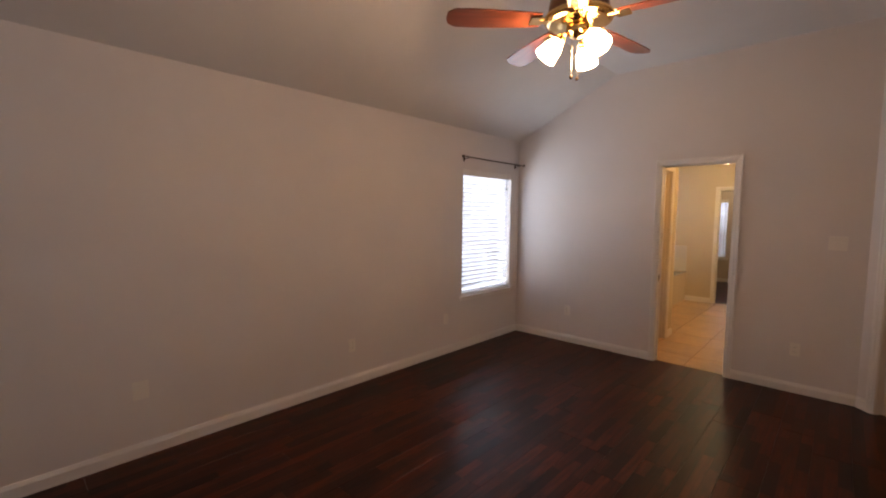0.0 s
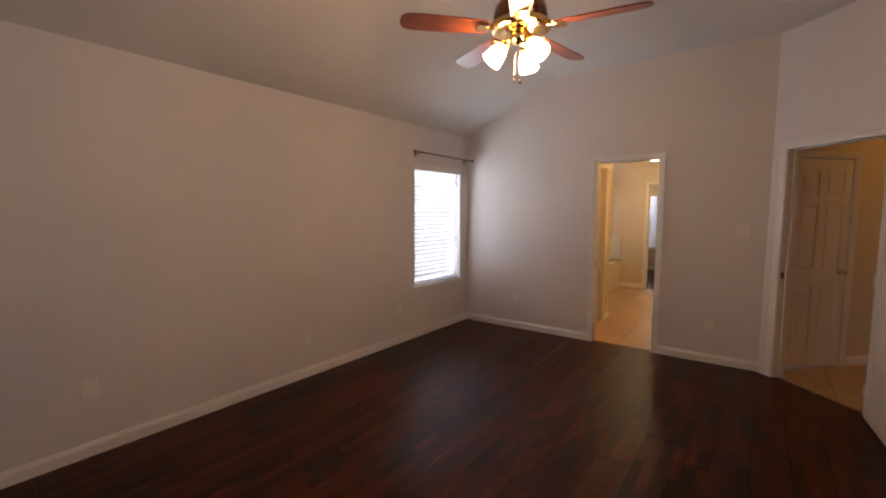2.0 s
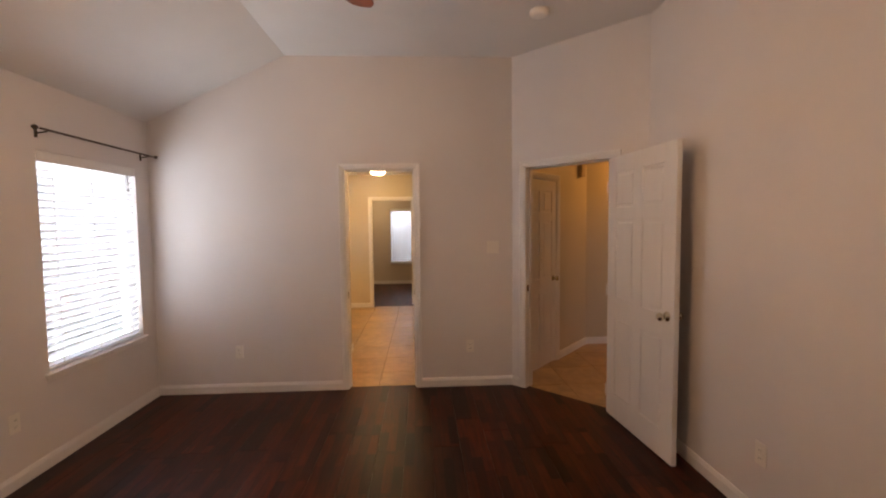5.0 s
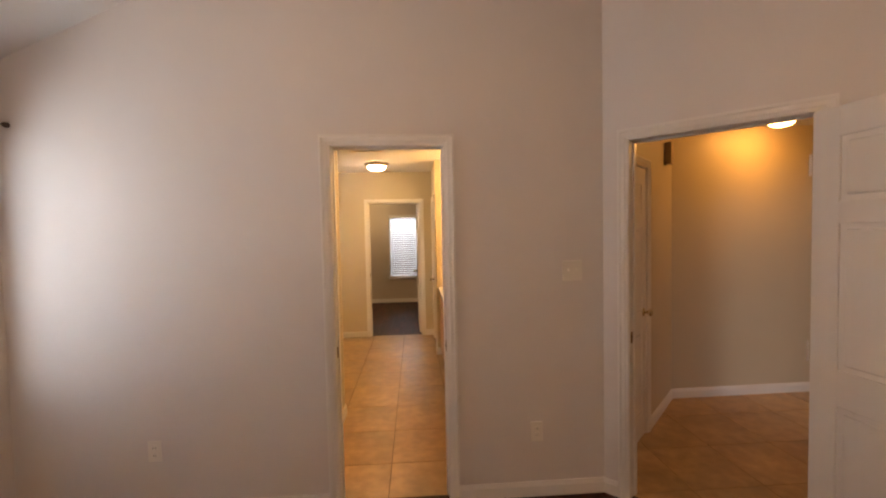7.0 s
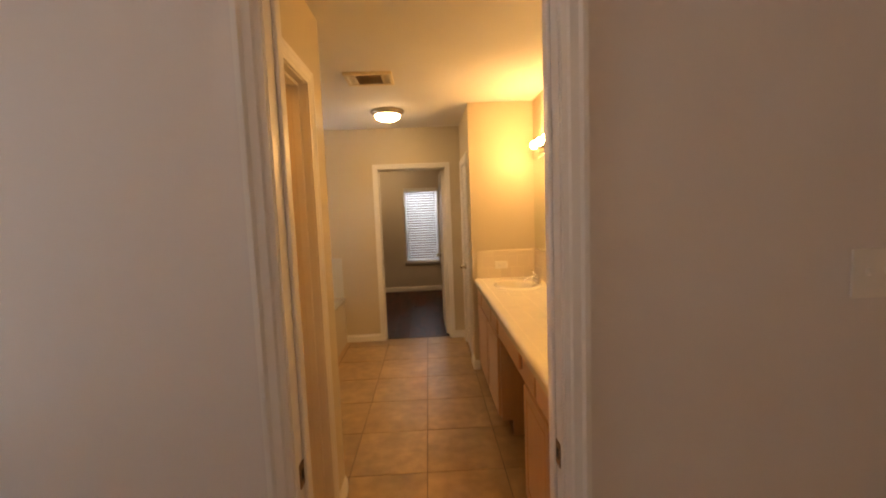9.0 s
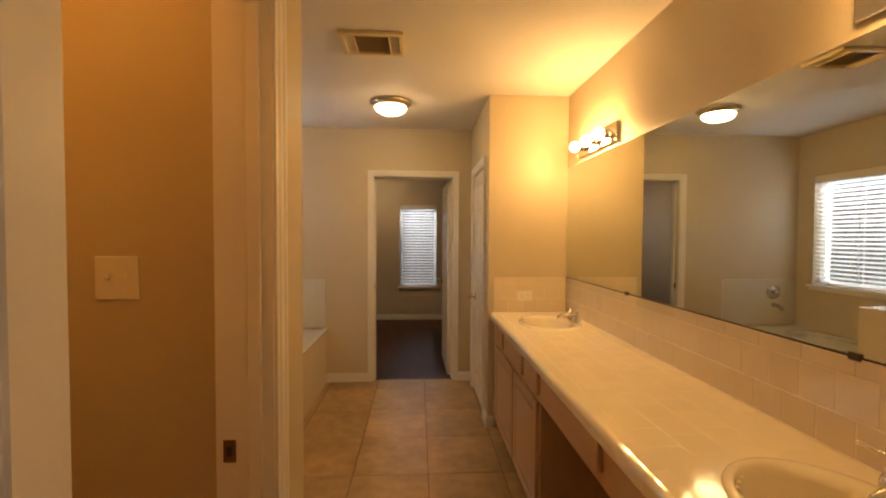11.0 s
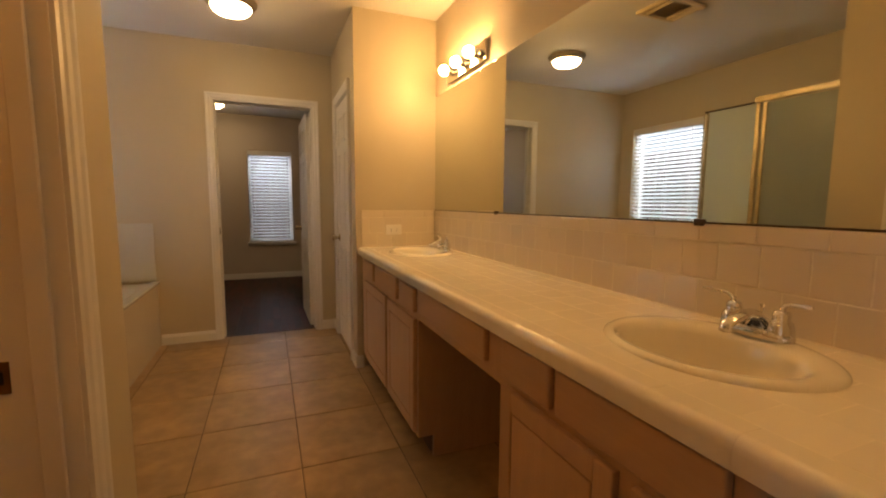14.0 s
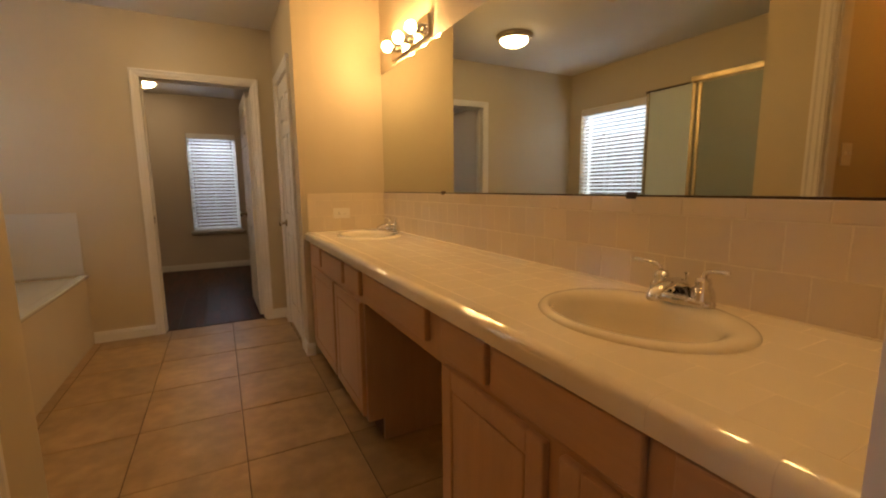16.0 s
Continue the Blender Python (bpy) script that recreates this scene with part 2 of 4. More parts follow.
def part(name, bm, material, parent, label="", m=None, smooth=False):
    ob = finish(name, bm, material, None, smooth)
    ob.parent = parent
    if m is not None:
        ob.matrix_local = m
    return tagged(ob, label)


def empty(name, m, label, category, group="", kind=""):
    ob = new(name)
    ob.empty_display_size = 0.1
    ob.matrix_world = m
    return tagged(ob, label, category, group, kind)


def box(bm, x0, x1, y0, y1, z0, z1, bevel=0.0, seg=1):
    r = bmesh.ops.create_cube(bm, size=1.0)
    bmesh.ops.scale(bm, vec=(x1 - x0, y1 - y0, z1 - z0), verts=r["verts"])
    bmesh.ops.translate(bm, vec=((x0 + x1) / 2, (y0 + y1) / 2, (z0 + z1) / 2), verts=r["verts"])
    if bevel:
        es = list({e for v in r["verts"] for e in v.link_edges})
        bmesh.ops.bevel(bm, geom=es, offset=bevel, segments=seg, affect="EDGES", profile=0.5)
    return bm


def boxm(*a, bevel=0.0, seg=1):
    return box(bmesh.new(), *a, bevel=bevel, seg=seg)


def lathe(prof, n=24, sx=1.0, sy=1.0, bm=None, m=None, centre=None):
    """Turns (r, z) points round z; the radius is scaled by sx and sy. centre(r, z) may shift each ring along x."""
    bm = bm or bmesh.new()
    rings = []
    for r, z in prof:
        ox = centre(r, z) if centre else 0.0
        if r < 1e-6:
            rings.append([bm.verts.new((ox, 0, z))])
        else:
            rings.append([bm.verts.new((ox + r * sx * math.cos(2 * math.pi * i / n), r * sy * math.sin(2 * math.pi * i / n), z)) for i in range(n)])
    for a, b in zip(rings, rings[1:]):
        for i in range(n):
            j = (i + 1) % n
            q = [a[i % len(a)], a[j % len(a)], b[j % len(b)], b[i % len(b)]]
            q = list(dict.fromkeys(q))
            if len(q) > 2:
                bm.faces.new(q)
    if m is not None:
        bmesh.ops.transform(bm, matrix=m, verts=[v for r in rings for v in r])
    return bm


def tube(points, radius, n=10, bm=None):
    """A round bar along points; radius may be a number or one for each point."""
    bm = bm or bmesh.new()
    pts = [Vector(p) for p in points]
    rs = radius if isinstance(radius, (list, tuple)) else [radius] * len(pts)
    rings = []
    for i, p in enumerate(pts):
        d = (pts[min(i + 1, len(pts) - 1)] - pts[max(i - 1, 0)]).normalized()
        q = d.to_track_quat("Z", "Y").to_matrix()
        rings.append([bm.verts.new(p + q @ Vector((rs[i] * math.cos(2 * math.pi * k / n), rs[i] * math.sin(2 * math.pi * k / n), 0))) for k in range(n)])
    for a, b in zip(rings, rings[1:]):
        for k in range(n):
            bm.faces.new((a[k], a[(k + 1) % n], b[(k + 1) % n], b[k]))
    bm.faces.new(rings[0][::-1])
    bm.faces.new(rings[-1])
    return bm


def along(p0, p1, z=0.0):
    """The frame of a wall: x from p0 to p1, y to its left, z up."""
    return pose(p0[0], p0[1], z, 0, 0, math.degrees(math.atan2(p1[1] - p0[1], p1[0] - p0[0])))


def dist(p0, p1):
    return math.hypot(p1[0] - p0[0], p1[1] - p0[1])


def wall(name, p0, p1, thick, top, front, back, label, holes=(), breaks=()):
    """A wall whose face on the right-hand side runs from p0 to p1; top is a height or a function of the way along; holes are (s0, s1, z0, z1)."""
    length = dist(p0, p1)
    zt = top if callable(top) else lambda s: top
    cuts = sorted({0.0, length, *breaks, *[h[0] for h in holes], *[h[1] for h in holes]})
    bm = bmesh.new()

    def prism(s0, s1, z0, a, b):
        v = [bm.verts.new(c) for c in ((s0, 0, z0), (s1, 0, z0), (s1, thick, z0), (s0, thick, z0), (s0, 0, a), (s1, 0, b), (s1, thick, b), (s0, thick, a))]
        for k, f in enumerate(((0, 1, 5, 4), (2, 3, 7, 6), (0, 3, 2, 1), (4, 5, 6, 7), (1, 2, 6, 5), (3, 0, 4, 7))):
            bm.faces.new([v[i] for i in f]).material_index = 1 if k == 1 else 0
    for s0, s1 in zip(cuts, cuts[1:]):
        hs = [h for h in holes if h[0] <= s0 + 1e-6 and h[1] >= s1 - 1e-6]
        z = -0.1
        for h in sorted(hs, key=lambda q: q[2]):
            if h[2] > 0:
                prism(s0, s1, z, h[2], h[2])
            z = h[3]
        prism(s0, s1, z, zt(s0), zt(s1))
    ob = finish(name, bm, [front, back], along(p0, p1))
    return tagged(ob, label, "wall", kind="structure")


def slab(name, pts, z0, z1, material, label, category):
    bm = bmesh.new()
    a = [bm.verts.new((x, y, z0(x) if callable(z0) else z0)) for x, y in pts]
    b = [bm.verts.new((x, y, z1(x) if callable(z1) else z1)) for x, y in pts]
    bm.faces.new(a[::-1])
    bm.faces.new(b)
    for i in range(len(pts)):
        j = (i + 1) % len(pts)
        bm.faces.new((a[i], a[j], b[j], b[i]))
    return tagged(finish(name, bm, material), label, category, kind="structure")


def baseboard(p0, p1, cuts=(), h=0.085):
    """Baseboard on the right-hand face of the line p0 to p1, broken at cuts (s0, s1)."""
    length, m = dist(p0, p1), along(p0, p1)
    bm, s = bmesh.new(), 0.0
    for c0, c1 in list(cuts) + [(length, length)]:
        if c0 - s > 0.01:
            prof = ((0, 0), (-0.015, 0), (-0.015, h * 0.72), (-0.010, h * 0.86), (-0.006, h), (0, h))
            r = [[bm.verts.new((q, y, z)) for y, z in prof] for q in (s, c0)]
            for i in range(len(prof)):
                j = (i + 1) % len(prof)
                bm.faces.new((r[0][i], r[0][j], r[1][j], r[1][i]))
            bm.faces.new(r[0])
            bm.faces.new(r[1][::-1])
        s = c1
    return tagged(finish("baseboard", bm, TRIM, m), "white painted wooden baseboard along the wall", "baseboard", kind="structure")


CASING = ((0.004, 0.0), (0.004, -0.009), (0.016, -0.011), (0.022, -0.015), (0.040, -0.016), (0.048, -0.020), (0.060, -0.020), (0.060, 0.0))


def casing(m, w, h, name="trim", flat=1.0):
    """Moulded casing round an opening that starts at the frame's origin, on its right-hand face."""
    bm = bmesh.new()
    path = (((0, -0.0), (-1, 0)), ((0, h), (-1, 1)), ((w, h), (1, 1)), ((w, 0), (1, 0)))
    rings = []
    for (s, z), (ds, dz) in path:
        rings.append([bm.verts.new((s + ds * d, y * flat, z + dz * d)) for d, y in CASING])
    n = len(CASING)
    for a, b in zip(rings, rings[1:]):
        for i in range(n):
            bm.faces.new((a[i], a[(i + 1) % n], b[(i + 1) % n], b[i]))
    bm.faces.new(rings[0])
    bm.faces.new(rings[-1][::-1])
    return tagged(finish(name, bm, TRIM, m), "white moulded door casing round the opening", "trim", kind="structure")


def jamb(m, w, h, thick, name="door_frame", strikes=(), stop=None):
    """Jambs and head lining an opening of w by h clear, with a stop; strikes are (side, z)."""
    root = tagged(finish(name, boxm(-0.018, 0.0, 0.0, thick, 0.0, h), TRIM, m), "white painted wooden door jamb", "door frame", kind="structure")
    part("jamb", boxm(w, w + 0.018, 0.0, thick, 0.0, h), TRIM, root)
    part("head", boxm(-0.018, w + 0.018, 0.0, thick, h, h + 0.018), TRIM, root)
    t0 = thick * 0.5 if stop is None else stop
    part("stop", boxm(0.0005, 0.010, t0, t0 + 0.035, 0, h - 0.011, bevel=0.002), TRIM, root)
    part("stop", boxm(w - 0.010, w - 0.0005, t0, t0 + 0.035, 0, h - 0.011, bevel=0.002), TRIM, root)
    part("stop", boxm(0.0005, w - 0.0005, t0, t0 + 0.035, h - 0.010, h - 0.0005, bevel=0.002), TRIM, root)
    for side, z, y in strikes:
        x0, x1 = (0.0005, 0.003) if side < 0 else (w - 0.003, w - 0.0005)
        s = part("strike_plate", boxm(x0, x1, y - 0.016, y + 0.016, z - 0.03, z + 0.03, bevel=0.0006), AGED, root, "worn brown brass strike plate")
        x0, x1 = (0.002, 0.0042) if side < 0 else (w - 0.0042, w - 0.002)
        part("bolt_hole", boxm(x0, x1, y - 0.007, y + 0.007, z - 0.012, z + 0.012), SLOT, s)
    return root


def knob(parent, x, y, z, d, brass=BRASS):
    """A round door knob on a rosette that sticks out along y by the sign d."""
    prof = ((0.0, 0.0), (0.032, 0.0), (0.032, 0.004), (0.026, 0.009), (0.012, 0.011), (0.011, 0.026), (0.018, 0.032), (0.026, 0.040), (0.027, 0.050), (0.021, 0.060), (0.010, 0.064), (0.0, 0.065))
    part("door_knob", lathe(prof, 20), brass, parent, "polished brass round knob", pose(x, y, z, -90 * d, 0, 0), True)


def panel_door(name, m, w, h, label, knob_z=0.92, knob_x=None, sides=(1, -1), knob_mat=BRASS):
    """A white six-panel door; hinge edge at the origin, leaf along x, thickness along y, with raised panels both sides."""
    t = 0.035
    root = tagged(finish(name, boxm(0.004, w - 0.004, 0.0085, t - 0.0085, 0.012, h - 0.004), DOORW, m), label, "door")
    st, mid = 0.105 * w / 0.76, 0.095 * w / 0.76
    zs = [0.012, 0.20, 0.80, 0.95, 1.55, 1.64, 1.90 * h / 2.02, h]
    bm = bmesh.new()
    for x0, x1 in ((0, st), (w / 2 - mid / 2, w / 2 + mid / 2), (w - st, w)):
        box(bm, x0, x1, 0, t, 0.012, h, bevel=0.0025)
    part("stile", bm, DOORW, root)
    bm = bmesh.new()
    for z0, z1 in zip(zs[0::2], zs[1::2]):
        for x0, x1 in ((st, w / 2 - mid / 2), (w / 2 + mid / 2, w - st)):
            box(bm, x0 - 0.003, x1 + 0.003, 0.0004, t - 0.0004, z0, z1, bevel=0.0025)
    part("rail", bm, DOORW, root)
    for z0, z1 in zip(zs[1::2], zs[2::2]):
        for x0, x1 in ((st, w / 2 - mid / 2), (w / 2 + mid / 2, w - st)):
            part("panel", boxm(x0 + 0.022, x1 - 0.022, 0.002, t - 0.002, z0 + 0.022, z1 - 0.022, bevel=0.0062), DOORW, root)
    kx = w - 0.065 if knob_x is None else knob_x
    for d in sides:
        knob(root, kx, t if d > 0 else 0.0, knob_z, d, knob_mat)
    for z in (0.2, 1.0, 1.8):
        part("hinge", tube([(-0.004, -0.004, z - 0.045), (-0.004, -0.004, z + 0.045)], 0.005, 8), DOORW, root, "painted hinge knuckle")
    return root


def plate(kind, m, w=0.07, h=0.115, gangs=1):
    """A wall plate on the right-hand face of a wall frame: kind is outlet, switch or blank."""
    names = {"outlet": "power_outlet", "switch": "light_switch", "blank": "blank_plate"}
    labels = {"outlet": "white duplex power outlet plate on the wall", "switch": "white toggle light switch plate on the wall", "blank": "white blank cover plate low on the wall"}
    root = tagged(finish(names[kind], boxm(-w / 2, w / 2, -0.006, -0.0005, -h / 2, h / 2, bevel=0.002, seg=2), PLATE, m), labels[kind], {"outlet": "outlet", "switch": "switch", "blank": "cover plate"}[kind])
    for g in range(gangs):
        x = (g - (gangs - 1) / 2) * 0.046
        if kind == "outlet":
            for z in (-0.02, 0.02):
                s = part("socket", lathe(((0, 0.0), (0.017, 0.0), (0.017, 0.003), (0, 0.003)), 16), PLATE, root, m=pose(x, -0.006, z, 90, 0, 0))
                for dx in (-0.006, 0.006):
                    part("slot", boxm(dx - 0.001, dx + 0.001, -0.005, 0.005, 0.003, 0.0034), SLOT, s)
        elif kind == "switch":
            part("toggle", boxm(x - 0.005, x + 0.005, -0.017, -0.005, -0.004, 0.012, bevel=0.002), PLATE, root)
    return root


def ceiling_bowl(m, r, lit, label):
    """A flush dome lamp hung under the frame's origin."""
    root = tagged(finish("ceiling_lamp", lathe(((0, 0), (r * 1.10, 0), (r * 1.13, -0.006), (r * 1.12, -0.014), (r * 1.02, -0.032), (r * 0.93, -0.042), (0, -0.042)), 32), NICKEL, m, True), label, "ceiling lamp")
    part("glass_bowl", lathe([(r * 0.86 * math.cos(a), -0.041 - 0.056 * math.sin(a)) for a in [i * math.pi / 16 for i in range(9)]], 32), lit, root, "glowing frosted glass bowl", smooth=True)
    part("finial", lathe(((0, -0.096), (0.008, -0.098), (0.006, -0.108), (0, -0.111)), 10), NICKEL, root)
    return root


def window(name, m, w, h, thick, slats, tilt, label, depth_in=0.0, wand=True):
    """A window in an opening of w by h whose lower corner is the frame's origin (x along, y outwards, z up), with a horizontal blind in it."""
    root = tagged(finish(name, boxm(0.0, w, thick - 0.07, thick - 0.02, 0.0, 0.045), TRIM, m), label, "window", kind="structure")
    part("window_frame", box(boxm(0.0, 0.045, thick - 0.07, thick - 0.02, 0.045, h), w - 0.045, w, thick - 0.07, thick - 0.02, 0.045, h), TRIM, root)
    part("head_rail", boxm(0.045, w - 0.045, thick - 0.07, thick - 0.02, h - 0.045, h), TRIM, root)
    p = part("pane", boxm(0.045, w - 0.045, thick - 0.048, thick - 0.044, 0.045, h - 0.045), PANE, root)
    p.visible_shadow = False
    part("window_sill", boxm(-0.04, w + 0.04, -0.028, 0.02, -0.024, -0.001, bevel=0.005, seg=2), TRIM, root, "white painted window sill")
    part("apron", boxm(-0.030, w + 0.030, -0.012, -0.001, -0.052, -0.024, bevel=0.003), TRIM, root)
    blind = empty("window_blind", m @ pose(0, 0.035, 0), "white horizontal slatted blind lowered in the window", "blind")
    part("headrail", boxm(0.006, w - 0.006, -0.025, 0.025, h - 0.05, h - 0.004, bevel=0.003), TRIM, blind)
    part("valance", boxm(0.004, w - 0.004, -0.036, -0.027, h - 0.072, h - 0.003, bevel=0.003), TRIM, blind, "white blind valance")
    part("bottom_rail", boxm(0.008, w - 0.008, -0.024, 0.024, 0.006, 0.024, bevel=0.004), SLAT, blind)
    z0, z1 = 0.045, h - 0.085
    first = None
    for i in range(slats):
        z = z0 + (z1 - z0) * i / (slats - 1)
        mm = pose(0, 0, z, tilt + random.uniform(-0.6, 0.6), random.uniform(-0.08, 0.08), 0)
        if first is None:
            first = part("slat", boxm(0.008, w - 0.008, -0.025, 0.025, -0.0013, 0.0013), SLAT, blind, m=mm)
        else:
            o = new("slat", first.data)
            o.parent, o.matrix_local = blind, mm
    for x in (w * 0.14, w * 0.5, w * 0.86):
        for y in (-0.024, 0.024):
            part("ladder_cord", tube([(x, y, 0.02), (x, y, h - 0.05)], 0.0030, 5), TRIM, blind)
    if wand:
        part("tilt_wand", tube([(w * 0.9, -0.032, h - 0.06), (w * 0.9, -0.034, h - 0.16), (w * 0.9, -0.034, h - 0.20)], [0.003, 0.004, 0.011], 8), BRONZE, blind, "dark cord tassel")
    return root


# ---- the plan ----
XW, XE, YN, YS = -2.6, 1.5, 5.15, -1.1
DX, DY = 0.66, 5.15
EX, EY = 1.5, 4.31
TH, TN = 0.12, 0.097
XM, YV, XT, YB, YF = 0.425, 8.085, -2.35, 9.125, 12.2
CREASE, HIGH = -1.38, 3.04
ceil_z = lambda x: min(HIGH, 2.46 + (HIGH - 2.46) * (x - XW) / (CREASE - XW))
H2 = 2.44
DW0, DW1, DH = -0.875, -0.256, 2.03
BD0, BD1, BH = -1.098, -0.342, 1.980

# ---- bedroom shell ----
wall("wall_west", (XW, YS), (XW, YN + TN), 0.15, ceil_z(XW), PAINT, PAINT, "off-white painted bedroom wall with a window", [(4.04 - YS, 4.97 - YS, 0.60, 2.03)])
wall("wall_north", (XW, YN), (DX, YN), TN, lambda s: ceil_z(XW + s), PAINT, BEIGE, "off-white painted bedroom wall with a doorway to the bathroom", [(DW0 - 0.018 - XW, DW1 + 0.018 - XW, 0, DH + 0.018)], [CREASE - XW])
DS0, DS1 = 0.145, 0.930
wall("wall_diagonal", (DX, DY), (EX, EY), TH, HIGH, PAINT, BEIGE, "off-white painted diagonal wall with the bedroom doorway", [(DS0 - 0.018, DS1 + 0.018, 0, DH + 0.018)])
wall("wall_east", (XE, EY), (XE, YS), 0.15, ceil_z(XE), PAINT, PAINT, "plain off-white painted bedroom wall with an added, unseen window", [(EY - 0.55, EY + 0.85, 0.60, 2.03)])
wall("wall_south", (XE, YS), (XW, YS), 0.15, lambda s: ceil_z(XE - s), PAINT, PAINT, "plain off-white painted bedroom wall", (), [XE - CREASE])
bm = bmesh.new()
prof = [(x, ceil_z(max(x, XW)) - (0.2 * (HIGH - 2.46) / (CREASE - XW) if x < XW else 0)) for x in (XW - 0.2, CREASE, XE + 0.2)]
for dz in (0.0, 0.1):
    rows_c = [[bm.verts.new((x, y, z + dz)) for x, z in prof] for y in (YS - 0.2, YN + TN)]
    for k in range(2):
        bm.faces.new((rows_c[0][k], rows_c[0][k + 1], rows_c[1][k + 1], rows_c[1][k]))
tagged(finish("ceiling_bedroom", bm, CEIL), "off-white textured bedroom ceiling with a sloping side", "ceiling", kind="structure")
baseboard((XW, YS), (XW, YN))
baseboard((XW, YN), (DX, YN), [(DW0 - 0.06 - XW, DW1 + 0.06 - XW)])
baseboard((DX, DY), (EX, EY), [(DS0 - 0.06, DS1 + 0.06)])
baseboard((XE, EY), (XE, YS))
MN = along((DW0, YN), (DW1, YN))
casing(MN, DW1 - DW0, DH)
casing(pose(DW1, YN + TN, 0, 0, 0, 180), DW1 - DW0, DH, flat=0.5)
jamb(MN, DW1 - DW0, DH, TN, "door_frame_1", [(-1, 0.88, 0.034), (1, 0.895, 0.034)])
MD = along((DX, DY), (EX, EY)) @ pose(DS0, 0, 0)
casing(MD, DS1 - DS0, DH)
casing(MD @ pose(DS1 - DS0, TH, 0, 0, 0, 180), DS1 - DS0, DH)
jamb(MD, DS1 - DS0, DH, TH, "door_frame_2", [(-1, 0.93, 0.03)])
hinge_at = MD @ Vector((DS1 - DS0, -0.012, 0))
panel_door("bedroom_door", along((hinge_at.x, hinge_at.y), (1.372, 3.70)) @ pose(0, -0.035, 0), 0.79, 2.02, "white six-panel bedroom door standing open beside the wall", knob_z=0.94)
window("window_1", pose(XW, 4.04, 0.60, 0, 0, 90), 0.93, 1.43, 0.15, 27, -54, "white window with its blind lowered, bright with daylight")
# unseen window, added as the opening for the daylight from behind
window("window_unseen", along((XE, EY), (XE, YS)) @ pose(EY - 0.55, 0, 0.60), 1.40, 1.43, 0.15, 32, -28, "white window with its blind lowered, bright with daylight")

# curtain rod above the window
rod = empty("curtain_rod", pose(XW + 0.075, 3.98, 2.15), "thin dark metal curtain rod above the window", "curtain rod")
part("rod", tube([(0, 0.02, 0), (0, 1.12, -0.004)], 0.0075, 10), BRONZE, rod)
for y in (0.0, 1.14):
    s = 1 if y else -1
    part("finial", lathe(((0, 0), (0.008, 0.0), (0.012, 0.008), (0.016, 0.022), (0.010, 0.036), (0, 0.042)), 12), BRONZE, rod, m=pose(0, y, 0, -90 * s, 0, 0), smooth=True)
for y in (0.07, 1.07):
    part("bracket", tube([(-0.075, y, -0.02), (-0.05, y, -0.016), (-0.01, y, -0.010), (0, y, -0.009)], 0.005, 8), BRONZE, rod)
    part("bracket_plate", boxm(-0.075, -0.071, y - 0.012, y + 0.012, -0.045, 0.015, bevel=0.001), BRONZE, rod)

# wall plates
for y, z, k, w, h in ((1.01, 0.42, "blank", 0.085, 0.115), (2.56, 0.36, "outlet", 0.07, 0.115), (3.78, 0.385, "outlet", 0.07, 0.115)):
    plate(k, pose(XW, y, z, 0, 0, 90), w, h)
plate("outlet", pose(-1.87, YN, 0.38))
plate("outlet", pose(0.256, YN, 0.38))
plate("switch", pose(0.475, YN, 1.31), 0.115, 0.115, 2)
plate("outlet", pose(XE, 3.2, 0.36, 0, 0, -90))
plate("outlet", pose(XE, 2.72, 0.36, 0, 0, -90))

# smoke alarm on the slope
alarm = tagged(finish("smoke_alarm", lathe(((0, 0), (0.068, 0), (0.068, -0.014), (0.060, -0.03), (0.035, -0.036), (0, -0.036)), 28), PLATE, pose(0.675, 4.3, HIGH - 0.001), True), "round white smoke alarm on the ceiling", "smoke alarm")
part("test_button", lathe(((0, -0.036), (0.011, -0.036), (0.011, -0.039), (0, -0.039)), 12), PLATE, alarm)

# ---- ceiling fan ----
fan = empty("ceiling_fan", pose(FAN_X, FAN_Y, FAN_Z), "ceiling fan with dark wooden blades and a lit three-shade lamp", "ceiling fan")
top_z = ceil_z(FAN_X) - FAN_Z
part("canopy", lathe(((0, top_z - 0.001), (0.07, top_z - 0.001), (0.068, top_z - 0.03), (0.045, top_z - 0.065), (0.018, top_z - 0.075), (0, top_z - 0.075)), 28), BRONZE, fan, smooth=True)
part("downrod", tube([(0, 0, 0.28), (0, 0, top_z - 0.06)], 0.013, 12), BRASS, fan)
part("motor", lathe(((0, 0.30), (0.035, 0.30), (0.06, 0.285), (0.115, 0.27), (0.138, 0.24), (0.146, 0.20), (0.148, 0.165), (0.135, 0.150), (0, 0.150)), 40), COPPER, fan, "dark copper-bronze motor housing", smooth=True)
part("band", lathe(((0.12, 0.160), (0.150, 0.160), (0.166, 0.150), (0.172, 0.138), (0.164, 0.124), (0.140, 0.112), (0.120, 0.116), (0.09, 0.106), (0.05, 0.100), (0, 0.100)), 40), BRASS_Y, fan, "polished brass flared band", smooth=True)
part("switch_housing", lathe(((0, 0.104), (0.054, 0.104), (0.060, 0.090), (0.056, 0.066), (0.036, 0.052), (0.014, 0.044), (0, 0.042)), 24), BRASS_Y, fan, smooth=True)
